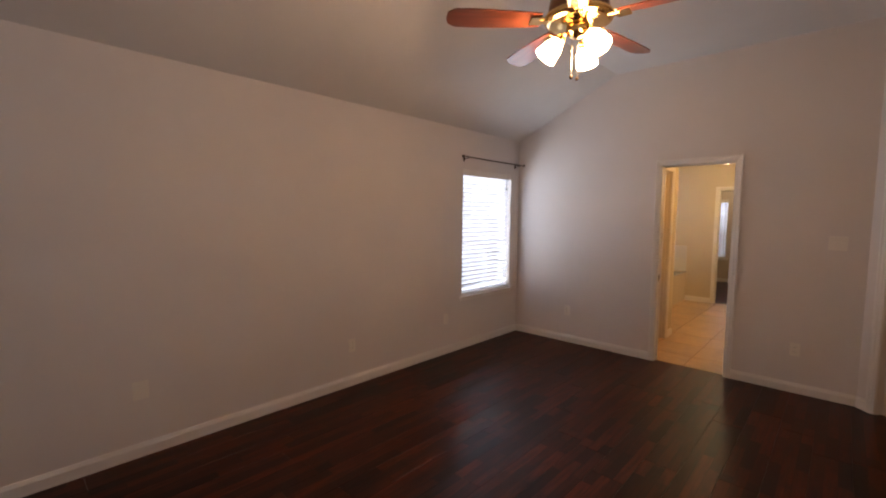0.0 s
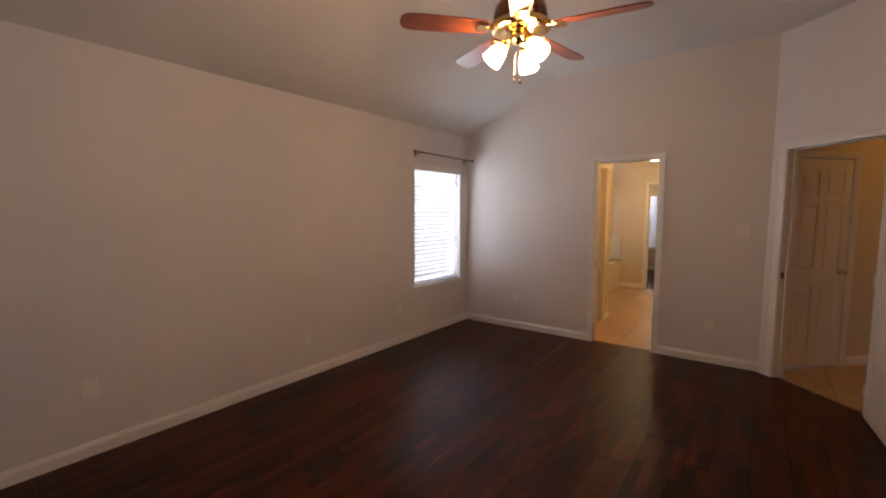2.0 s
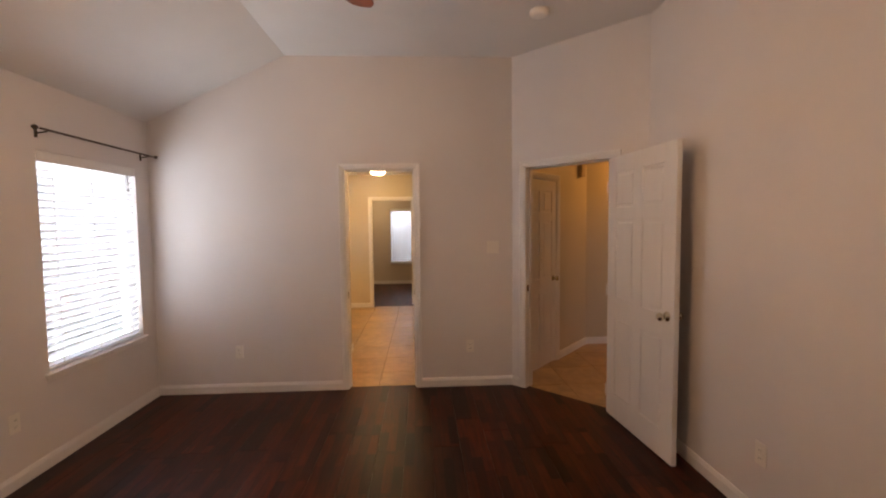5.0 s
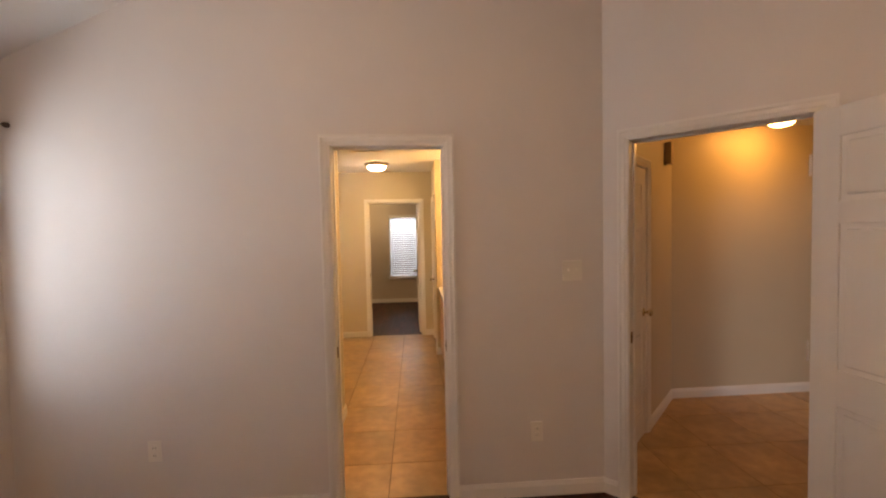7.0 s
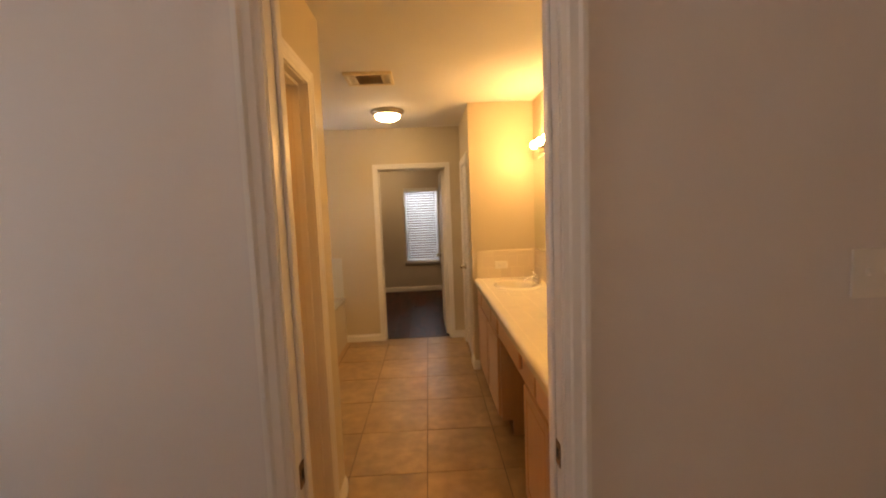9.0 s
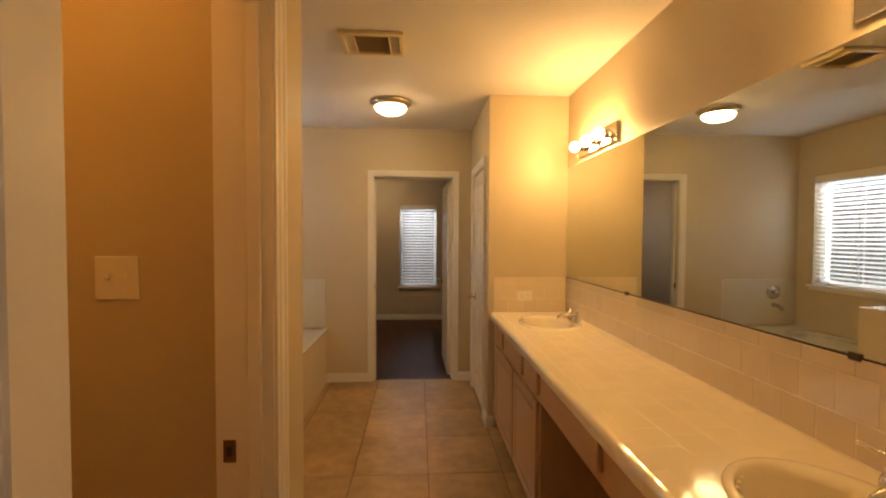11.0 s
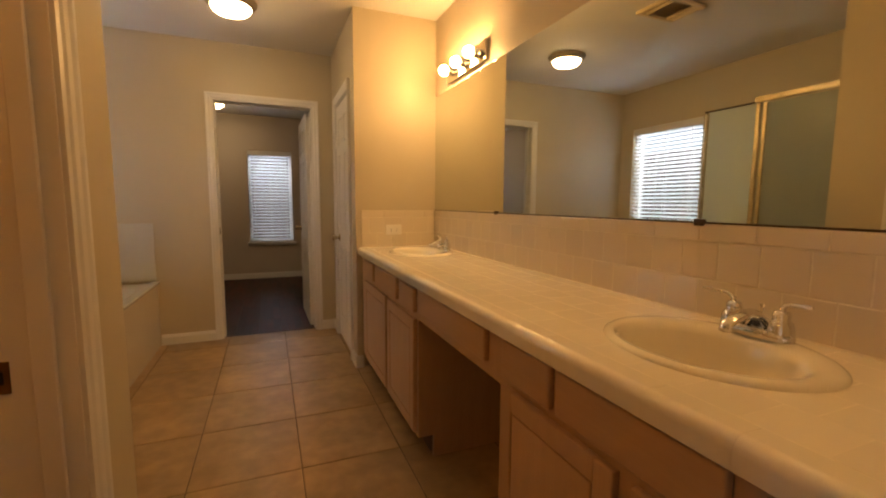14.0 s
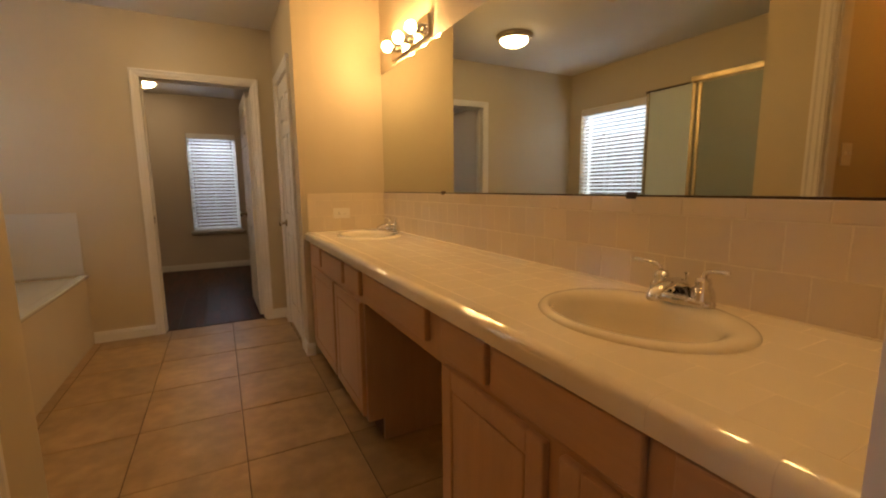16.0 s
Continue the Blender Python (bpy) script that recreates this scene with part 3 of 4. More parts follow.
for k in range(5):
    a = 9.6 + 72 * k
    mm = pose(0, 0, 0.122, 0, 0, a)
    part("blade_iron", box(boxm(0.125, 0.20, -0.018, 0.018, -0.006, 0.004, bevel=0.002), 0.18, 0.245, -0.042, 0.042, -0.004, 0.003, bevel=0.002), BRASS_Y, fan, "brass blade bracket", mm)
    bm = bmesh.new()
    out = [(0.19, -0.05), (0.30, -0.06), (0.52, -0.068), (0.62, -0.064), (0.655, -0.04), (0.662, 0.0), (0.655, 0.04), (0.62, 0.064), (0.52, 0.068), (0.30, 0.06), (0.19, 0.05)]
    lo, hi = [bm.verts.new((x, y, 0.004)) for x, y in out], [bm.verts.new((x, y, 0.011)) for x, y in out]
    bm.faces.new(lo[::-1])
    bm.faces.new(hi)
    for i in range(len(out)):
        j = (i + 1) % len(out)
        bm.faces.new((lo[i], lo[j], hi[j], hi[i]))
    part("blade", bm, BLADE, fan, "dark red-brown wooden blade", mm @ pose(0, 0, 0, 12, 0, 0))
for k in range(3):
    a = radians(96.6 + 120 * k)
    ca, sa = math.cos(a), math.sin(a)
    part("lamp_arm", tube([(0.03 * ca, 0.03 * sa, 0.072), (0.056 * ca, 0.056 * sa, 0.074), (0.074 * ca, 0.074 * sa, 0.060), (0.082 * ca, 0.082 * sa, 0.046)], 0.008, 8), BRASS_Y, fan)
    tip = pose(0.080 * ca, 0.080 * sa, 0.050) @ pose(0, 0, 0, 0, 0, math.degrees(a)) @ pose(0, 0, 0, 0, -40, 0)
    part("lamp_cup", lathe(((0, 0.01), (0.024, 0.008), (0.027, -0.02), (0.024, -0.022)), 16), BRASS_Y, fan, m=tip, smooth=True)
    part("shade", lathe(((0.022, -0.018), (0.032, -0.030), (0.043, -0.052), (0.049, -0.080), (0.052, -0.104), (0.056, -0.122), (0.053, -0.122), (0.049, -0.104), (0.046, -0.080), (0.040, -0.052), (0.029, -0.032), (0.019, -0.020)), 24), SHADE, fan, "glowing frosted tulip glass shade", tip, True)
for x, y, z in ((0.018, -0.030, -0.150), (-0.012, -0.034, -0.138)):
    part("pull_chain", tube([(x, y, 0.06), (x, y, z)], 0.0016, 6), BRASS, fan)
    part("chain_knob", lathe(((0, 0), (0.006, -0.003), (0.009, -0.012), (0.006, -0.022), (0, -0.024)), 12), BRONZE, fan, "dark pull-chain knob", pose(x, y, z), True)

# ---- bathroom shell ----
wall("wall_vanity", (XM, YV), (XM, YN + TN), TH, H2, BEIGE, BEIGE, "beige painted bathroom wall behind the vanity")
wall("wall_vanity_end", (-0.045, YV), (XM + TH, YV), TH, H2, BEIGE, BEIGE, "beige painted wall at the end of the vanity")
wall("wall_linen", (-0.16, YB), (-0.16, YV), 0.115, H2, BEIGE, BEIGE, "beige painted wall with a narrow closet door", [(0.187, 0.853, 0, 1.985)])
wall("wall_bath_back", (XT - 0.15, YB), (XM + TH, YB), TH, H2, BEIGE, BEIGE, "beige painted bathroom wall with a doorway to the next room", [(BD0 - 0.018 - XT + 0.15, BD1 + 0.018 - XT + 0.15, 0, BH + 0.018)])
SX, SY, SD = -1.055, 6.412, 0.15
wall("wall_tub", (XT, YN + TN), (XT, YB), 0.15, H2, BEIGE, PAINT, "beige painted bathroom wall with a window over the tub", [(8.09 - YN - TN, 8.945 - YN - TN, 0.955, 2.015)])
wall("wall_stub", (SX, YN + TN), (SX, SY), SD, H2, BEIGE, BEIGE, "beige painted wall with a side doorway", [(0.135, 0.901, 0, 2.078)])
wall("wall_shower", (SX - SD, SY), (XT, SY), 0.212, H2, WTILE, BEIGE, "wall between the shower and the side room")
slab("ceiling_bath", ((XT - 0.15, YN + TN), (DX, YN + TN), (DX, YB + TH), (XT - 0.15, YB + TH)), H2, H2 + 0.1, CEIL, "off-white textured bathroom ceiling", "ceiling")
baseboard((XT + 0.8, YB), (-0.16, YB), [(BD0 - 0.06 - XT - 0.8, BD1 + 0.06 - XT - 0.8)])
baseboard((-0.16, YB), (-0.16, YV), [(0.145, 0.895)])
baseboard((-0.175, YV), (-0.117, YV))
baseboard((SX, YN + TN), (SX, SY), [(0, 0.945)])
MB = along((BD0, YB), (BD1, YB))
casing(MB, BD1 - BD0, BH)
casing(pose(BD1, YB + TH, 0, 0, 0, 180), BD1 - BD0, BH)
jamb(MB, BD1 - BD0, BH, TH, "door_frame_3", [(-1, 0.92, 0.05)])
MS = along((SX, YN + TN), (SX, SY)) @ pose(0.153, 0, 0)
casing(MS, 0.730, 2.06)
jamb(MS, 0.730, 2.06, SD, "door_frame_4", [(1, 0.845, 0.115)], stop=0.030)
ML = along((-0.16, YB), (-0.16, YV)) @ pose(0.205, 0, 0)
casing(ML, 0.63, 1.967)
jamb(ML, 0.63, 1.967, 0.115, "door_frame_5")
panel_door("closet_door", ML @ pose(0.627, 0.04, 0, 0, 0, 180), 0.622, 1.955, "closed white six-panel closet door", knob_z=0.87, knob_x=0.545, sides=(1,))
panel_door("far_room_door", pose(BD1 - 0.004, YB + TH + 0.012, 0, 0, 0, 91), 0.742, 1.967, "white six-panel door standing open into the far room", knob_z=0.9)

# ---- far room ----
XL = XT
wall("wall_far_north", (XL, YF), (XM + TH, YF), 0.15, H2, BEIGE_FAR, PAINT, "beige painted wall with two windows in the far room", [(-2.14 - XL, -1.48 - XL, 0.56, 1.935), (-0.985 - XL, -0.365 - XL, 0.56, 1.935)])
wall("wall_far_west", (XL, YB + TH), (XL, YF), 0.15, H2, BEIGE_FAR, PAINT, "plain beige painted wall of the far room")
wall("wall_far_east", (XM, YF), (XM, YB + TH), 0.12, H2, BEIGE_FAR, PAINT, "plain beige painted wall of the far room")
slab("ceiling_far", ((XL - 0.2, YB + TH), (XM + 0.2, YB + TH), (XM + 0.2, YF + 0.2), (XL - 0.2, YF + 0.2)), H2, H2 + 0.1, CEIL, "off-white ceiling of the far room", "ceiling")
baseboard((XL, YF), (XM, YF))
baseboard((XM, YF), (XM, YB + TH))
window("window_2", pose(-0.985, YF, 0.56), 0.62, 1.375, 0.15, 28, -24, "white window with a slatted blind in the far room")
window("window_5", pose(-2.14, YF, 0.56), 0.66, 1.375, 0.15, 28, -24, "white window with a slatted blind in the far room")
ceiling_bowl(pose(-1.32, 11.4, H2), 0.14, BOWL, "lit dome lamp flush on the far room ceiling")

# ---- hall behind the diagonal door ----
HA, HB, HC, HD, HE = (0.7475, 5.2375), (1.86, 6.415), (4.3, 6.44), (4.3, 5.1), (2.2, 5.1)
HF = (1.585, 4.40)
wall("wall_hall_diagonal", HA, HB, 0.1, H2, BEIGE, BEIGE, "beige painted hall wall with a closet door", [(0.105, 0.802, 0, 2.0)])
wall("wall_hall_north", HB, HC, 0.1, H2, BEIGE, BEIGE, "plain beige painted hall wall")
wall("wall_hall_end", HC, HD, 0.1, H2, BEIGE, BEIGE, "plain beige painted hall wall")
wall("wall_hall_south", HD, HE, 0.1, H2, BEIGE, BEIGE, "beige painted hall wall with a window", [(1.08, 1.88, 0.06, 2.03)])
wall("wall_hall_corner", HE, HF, 0.1, H2, BEIGE, BEIGE, "plain beige painted hall wall")
slab("ceiling_hall", (HF, (4.4, 4.40), (4.4, 6.53), (1.94, 6.53), (0.66, 5.28), (0.7475, 5.2375)), H2, H2 + 0.1, CEIL, "off-white hall ceiling", "ceiling")
baseboard(HA, HB, [(0.0, 0.87)])
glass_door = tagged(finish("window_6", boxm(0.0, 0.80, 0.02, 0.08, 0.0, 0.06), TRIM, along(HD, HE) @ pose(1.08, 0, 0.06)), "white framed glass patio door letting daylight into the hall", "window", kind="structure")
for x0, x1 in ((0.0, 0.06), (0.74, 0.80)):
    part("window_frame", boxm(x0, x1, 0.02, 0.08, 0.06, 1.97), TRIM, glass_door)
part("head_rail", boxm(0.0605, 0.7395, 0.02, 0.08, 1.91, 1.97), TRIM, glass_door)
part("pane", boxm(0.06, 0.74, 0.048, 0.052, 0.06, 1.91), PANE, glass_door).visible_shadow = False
baseboard(HB, HC)
MH = along(HA, HB) @ pose(0.123, 0, 0)
casing(MH, 0.66, 1.982)
jamb(MH, 0.66, 1.982, 0.1, "door_frame_6")
panel_door("hall_closet_door", MH @ pose(0.003, 0.003, 0), 0.654, 1.975, "closed white six-panel hall closet door", knob_z=0.93, sides=(-1,))
ceiling_bowl(pose(2.58, 6.08, H2), 0.115, BOWL_HALL, "lit dome lamp flush on the hall ceiling")
chime = tagged(finish("door_chime", boxm(-0.05, 0.05, -0.055, -0.001, -0.09, 0.09, bevel=0.006, seg=2), VENT, along(HA, HB) @ pose(1.40, 0, 2.165)), "small tan door chime box high on the hall wall", "door chime")
part("grille", boxm(-0.035, 0.035, -0.058, -0.054, -0.06, 0.02, bevel=0.001), VENT, chime)

# side room lamp
ceiling_bowl(pose(-1.75, 5.63, H2), 0.14, BOWL_AMBER, "lit dome lamp flush on the side room ceiling")
plate("switch", pose(-1.492, SY - 0.212, 1.296), 0.114, 0.117, 2)

# ---- bathroom lamps ----
ceiling_bowl(pose(-0.89, 8.31, H2), 0.14, BOWL, "lit dome lamp with a nickel rim flush on the bathroom ceiling")


def light_bar(y0, y1, lit, bulb):
    root = tagged(finish("vanity_light_bar", boxm(-0.022, -0.001, y0, y1, 1.945, 2.055, bevel=0.004), CHROME, pose(XM, 0, 0)), "chrome vanity light bar with round bulbs" + (", lit" if lit else ", switched off"), "wall lamp")
    for k in range(3):
        y = y0 + (y1 - y0) * (k + 0.5) / 3
        part("socket", lathe(((0, 0), (0.027, 0.0), (0.027, 0.036), (0.022, 0.040), (0, 0.040)), 16), CHROME, root, m=pose(-0.022, y, 2.0, 0, -90, 0), smooth=True)
        part("bulb", lathe([(0.032 * math.sin(a), -0.032 * math.cos(a)) for a in [i * math.pi / 12 for i in range(13)]], 20), bulb if lit else BULB_OFF, root, "glowing round bulb" if lit else "frosted round bulb", pose(-0.080, y, 2.0), True)
    return root


light_bar(7.285, 7.83, True, BULB)
light_bar(5.46, 6.01, True, BULB_DIM)

# ceiling vent
vent = empty("ceiling_vent", pose(-0.92, 7.30, H2), "tan metal ceiling vent grille", "vent")
bm = bmesh.new()
for a in ((-0.165, 0.165, -0.13, -0.105), (-0.165, 0.165, 0.105, 0.13), (-0.165, -0.14, -0.105, 0.105), (0.14, 0.165, -0.105, 0.105), (-0.095, -0.087, -0.105, 0.105), (0.087, 0.095, -0.105, 0.105)):
    box(bm, *a, -0.020, -0.001, bevel=0.003)
part("frame", bm, VENTF, vent, "cream painted vent frame")
part("backing", boxm(-0.139, 0.139, -0.104, 0.104, -0.004, -0.001), VENT, vent, "brown duct opening")
for k in range(11):
    part("slat", boxm(-0.0865, 0.0865, -0.0075, 0.0075, -0.0008, 0.0008), VENT, vent, m=pose(0, -0.093 + 0.0186 * k, -0.012, 32, 0, 0))
for k in (-1, 1):
    for d in (0.104, 0.118, 0.131):
        part("slat", boxm(-0.005, 0.005, -0.1045, 0.1045, -0.0008, 0.0008), VENTF, vent, m=pose(k * d, 0, -0.013, 0, 30 * k, 0))

# ---- mirror ----
mirror = tagged(finish("wall_mirror", boxm(-0.006, -0.001, YN + TN + 0.06, YV - 0.012, 1.118, 1.915), MIRROR, pose(XM, 0, 0)), "wide frameless wall mirror above the vanity", "mirror")
part("edge", boxm(-0.0065, -0.001, YN + TN + 0.06, YV - 0.012, 1.1122, 1.118), BRONZE, mirror, "dark lower edge channel")
for y in (5.99, 7.16):
    part("clip", boxm(-0.012, -0.001, y - 0.016, y + 0.016, 1.106, 1.126, bevel=0.002), BRONZE, mirror, "dark metal mirror clip")

# ---- vanity ----
ZC = 0.856
XF = -0.146
FX = -0.116
Y0, Y1 = YN + TN + 0.002, YV - 0.002


def front_panel(name, parent, y0, y1, z0, z1, raised, material):
    """A cabinet front in the plane of FX with a rounded edge; doors are framed round a field."""
    if not raised:
        return part(name, boxm(FX - 0.019, FX, y0, y1, z0, z1, bevel=0.005, seg=2), material, parent)
    q = 0.052
    f = part(name, boxm(FX - 0.013, FX, y0 + 0.002, y1 - 0.002, z0 + 0.002, z1 - 0.002), material, parent)
    for za, zb in ((z0, z0 + q), (z1 - q, z1)):
        part("rail", boxm(FX - 0.019, FX - 0.001, y0 + q, y1 - q, za, zb, bevel=0.003, seg=2), material, f)
    for ya, yb in ((y0, y0 + q), (y1 - q, y1)):
        part("stile", boxm(FX - 0.0192, FX - 0.001, ya, yb, z0, z1, bevel=0.004, seg=2), material, f)
    part("field", boxm(FX - 0.0175, FX - 0.012, y0 + q + 0.006, y1 - q - 0.006, z0 + q + 0.006, z1 - q - 0.006, bevel=0.004, seg=2), material, f)
    return f


def carcass(name, y0, y1, label):
    root = tagged(finish(name, boxm(FX, FX + 0.02, y0, y1, 0.105, ZC - 0.052), CAB), label, "cabinet", "vanity cabinets")
    for ya, yb in ((y0, y0 + 0.018), (y1 - 0.018, y1)):
        part("side", box(boxm(FX + 0.02, XM - 0.017, ya, yb, 0.105, ZC - 0.052), FX + 0.075, XM - 0.017, ya, yb, 0.0, 0.105), CAB, root)
    part("toe_kick", boxm(FX + 0.075, FX + 0.09, y0 + 0.018, y1 - 0.018, 0.002, 0.105), CAB_SHADED, root, "recessed toe kick with its shade put into the colour")
    part("bottom", boxm(FX + 0.02, XM - 0.02, y0 + 0.018, y1 - 0.018, 0.105, 0.12), CAB, root)
    return root


c1 = carcass("vanity_cabinet", 6.88, Y1, "light oak vanity cabinet with two doors and three drawers")
front_panel("drawer", c1, 7.695, 7.940, 0.682, 0.790, False, CABH)
front_panel("drawer", c1, 7.185, 7.640, 0.682, 0.790, False, CABH)
front_panel("drawer", c1, 6.900, 7.132, 0.682, 0.790, False, CABH)
front_panel("door", c1, 7.395, 7.940, 0.125, 0.652, True, CAB)
front_panel("door", c1, 6.900, 7.358, 0.125, 0.652, True, CAB)
c2 = carcass("vanity_cabinet", Y0, 6.16, "light oak vanity cabinet with two doors and drawers")
front_panel("drawer", c2, 5.917, 6.128, 0.692, 0.797, False, CABH)
front_panel("drawer", c2, 5.510, 5.892, 0.692, 0.797, False, CABH)
front_panel("drawer", c2, 5.315, 5.462, 0.692, 0.797, False, CABH)
front_panel("door", c2, 5.714, 6.128, 0.125, 0.668, True, CAB)
front_panel("door", c2, 5.315, 5.672, 0.125, 0.668, True, CAB)
c3 = tagged(finish("knee_drawer", boxm(FX, FX + 0.02, 6.16, 6.88, 0.655, ZC - 0.052), CAB), "light oak drawer unit over the open knee space", "cabinet", "vanity cabinets")
front_panel("drawer", c3, 6.230, 6.830, 0.697, 0.797, False, CABH)
# drawer underside, coloured dark for the shade of the knee space
part("drawer_box", boxm(FX + 0.02, XM - 0.03, 6.2, 6.84, 0.675, 0.765), CAB_SHADED, c3)
baseboard((XM, 6.88), (XM, 6.16))

# sinks
SINKS = ((0.170, 5.765), (0.170, 7.675))
HOLE = (0.160, 0.195)
in_hole = lambda x, y: any(((x - sx + 0.012) / HOLE[0]) ** 2 + ((y - sy) / HOLE[1]) ** 2 < 1 for sx, sy in SINKS)


def sink(sx, sy):
    prof = [(1.0, -0.003), (0.988, 0.004), (0.965, 0.0085), (0.93, 0.0115), (0.87, 0.0125), (0.82, 0.010), (0.785, 0.002), (0.755, -0.012), (0.73, -0.05), (0.66, -0.095), (0.52, -0.128), (0.30, -0.142), (0.09, -0.146), (0.0, -0.147)]
    root = tagged(finish("bathroom_sink", lathe(prof, 56, 0.196, 0.238, centre=lambda r, z: 0.0 if r > 0.9 else -0.024 * min(1, (0.9 - r) * 8)), SINKW, pose(sx, sy, ZC), True), "oval cream porcelain drop-in sink in the counter", "sink", "vanity sinks")
    part("drain", lathe(((0, 0.004), (0.016, 0.004), (0.022, 0.001), (0.024, -0.002)), 20), CHROME, root, "chrome drain", pose(-0.024, 0, -0.146), True)
    tap = empty("faucet", pose(sx + 0.158, sy, ZC + 0.011), "chrome two-handle centerset faucet on the sink", "faucet", "vanity faucets")
    bm = lathe([(1.0, 0.0), (1.0, 0.010), (0.9, 0.018), (0.6, 0.021), (0, 0.022)], 32, 0.027, 0.082)
    part("base", bm, CHROME, tap, smooth=True)
    for s in (-1, 1):
        part("handle_body", lathe(((0.027, 0.012), (0.026, 0.030), (0.022, 0.042), (0.016, 0.048), (0.018, 0.056), (0.015, 0.066), (0, 0.070)), 20), CHROME, tap, m=pose(0, 0.052 * s, 0), smooth=True)
        part("lever", tube([(0, 0.052 * s, 0.062), (-0.003, 0.055 * s, 0.076), (-0.007, 0.064 * s, 0.084), (-0.014, 0.084 * s, 0.088), (-0.020, 0.108 * s, 0.090), (-0.022, 0.118 * s, 0.090)], [0.0065, 0.006, 0.005, 0.0045, 0.0055, 0.004], 10), CHROME, tap, "curved chrome lever", smooth=True)
    bm = bmesh.new()
    rings = []
    for x, z, w, h in ((0.020, 0.014, 0.026, 0.014), (0.010, 0.030, 0.026, 0.017), (-0.012, 0.046, 0.023, 0.015), (-0.045, 0.050, 0.019, 0.012), (-0.080, 0.042, 0.016, 0.010), (-0.104, 0.030, 0.014, 0.009), (-0.110, 0.022, 0.012, 0.006)):
        rings.append([bm.verts.new((x, w * math.cos(2 * math.pi * i / 18), z + h * math.sin(2 * math.pi * i / 18))) for i in range(18)])
    for ra, rb in zip(rings, rings[1:]):
        for i in range(18):
            bm.faces.new((ra[i], ra[(i + 1) % 18], rb[(i + 1) % 18], rb[i]))
    bm.faces.new(rings[0])
    bm.faces.new(rings[-1])
    part("spout", bm, CHROME, tap, "low wedge-shaped chrome spout", smooth=True)
    part("aerator", lathe(((0.008, 0.0), (0.0095, -0.002), (0.0095, -0.012), (0.0, -0.012)), 16), CHROME, tap, m=pose(-0.098, 0, 0.028), smooth=True)
    part("lift_rod", tube([(0.018, 0, 0.018), (0.018, 0, 0.062), (0.018, 0, 0.070)], [0.003, 0.003, 0.006], 8), CHROME, tap)


for sx, sy in SINKS:
    sink(sx, sy)

# outlet on the end splash
plate("outlet", pose(0.105, YV - 0.009, 0.977, 0, 90, 0))

# ---- tub and shower ----
tub = empty("bathtub", pose(0, 0, 0), "cream drop-in bathtub with a tiled skirt under the window", "bathtub")
bm = bmesh.new()

cx, cy, ax, ay = -2.01, 8.36, 0.23, 0.38
for i in range(16):
    for j in range(30):
        x0, y0 = -2.348 + 0.80 * i / 16, 7.83 + 1.29 * j / 30
        x1, y1 = x0 + 0.80 / 16, y0 + 1.29 / 30
        if ((x0 + x1) / 2 - cx) ** 2 / (ax - 0.03) ** 2 + ((y0 + y1) / 2 - cy) ** 2 / (ay - 0.03) ** 2 > 1:
            bm.faces.new([bm.verts.new((x, y, 0.515)) for x, y in ((x0, y0), (x1, y0), (x1, y1), (x0, y1))])
bmesh.ops.remove_doubles(bm, verts=bm.verts, dist=0.0005)
part("deck", bm, TUBW, tub)
part("skirt", boxm(-1.575, -1.555, 7.83, YB - 0.002, 0.0, 0.51), WTILE, tub, "cream glazed tile skirt")
part("rim", boxm(-1.60, -1.535, 7.83, YB - 0.002, 0.508, 0.53, bevel=0.008, seg=2), TUBW, tub)
part("basin", lathe(((1.06, 0.53), (1.05, 0.54), (1.0, 0.542), (0.95, 0.53), (0.88, 0.40), (0.8, 0.2), (0.6, 0.12), (0, 0.11)), 40, ax, ay), TUBW, tub, m=pose(cx, cy, 0), smooth=True)
spout = empty("tub_valve", pose(-2.10, YB - 0.009, 0.86), "round chrome tub valve on the tiled splash", "tub valve")
part("plate", lathe(((0, 0), (0.075, 0.0), (0.07, 0.01), (0.03, 0.02), (0, 0.02)), 24), CHROME, spout, m=pose(0, 0, 0, 90, 0, 0), smooth=True)
part("handle", lathe(((0, 0.02), (0.024, 0.022), (0.03, 0.05), (0.02, 0.065), (0, 0.068)), 20), CHROME, spout, m=pose(0, 0, 0, 90, 0, 0), smooth=True)
part("spout", tube([(0, 0, -0.13), (0, -0.08, -0.135), (0, -0.12, -0.16)], 0.02, 12), CHROME, spout, smooth=True)
window("window_3", pose(XT, 8.09, 0.955, 0, 0, 90), 0.855, 1.06, 0.15, 24, -20, "white bathroom window with a slatted blind over the tub", wand=False)

XS = -1.60
tagged(finish("shower_wall_tile", boxm(XT + 0.001, XT + 0.012, SY + 0.002, 7.474, 0.0, 2.02, bevel=0.003), TUBW), "pale glazed wall surround inside the shower", "shower wall", kind="structure")
ledge = tagged(finish("shower_ledge", boxm(XT + 0.002, XS, 7.475, 7.82, 0.0, 0.93, bevel=0.006), WTILE), "low tiled ledge wall between shower and tub", "ledge", kind="structure")
shower = empty("shower_enclosure", pose(XS, 6.267, 0), "brass-framed frosted glass shower enclosure", "shower")
part("curb", boxm(-0.06, 0.05, 0.147, 1.20, 0.0, 0.10, bevel=0.008), WTILE, shower, "tiled shower curb")
for y0, y1, mt in ((0.147, 0.177, BRASS), (0.83, 0.87, BRASS), (1.215, 1.241, BRASS)):
    part("post", boxm(-0.016, 0.016, y0 + 0.004, y1 - 0.004, 0.10, 1.862, bevel=0.004), mt, shower, "polished brass post" if mt == BRASS else "dull metal post")
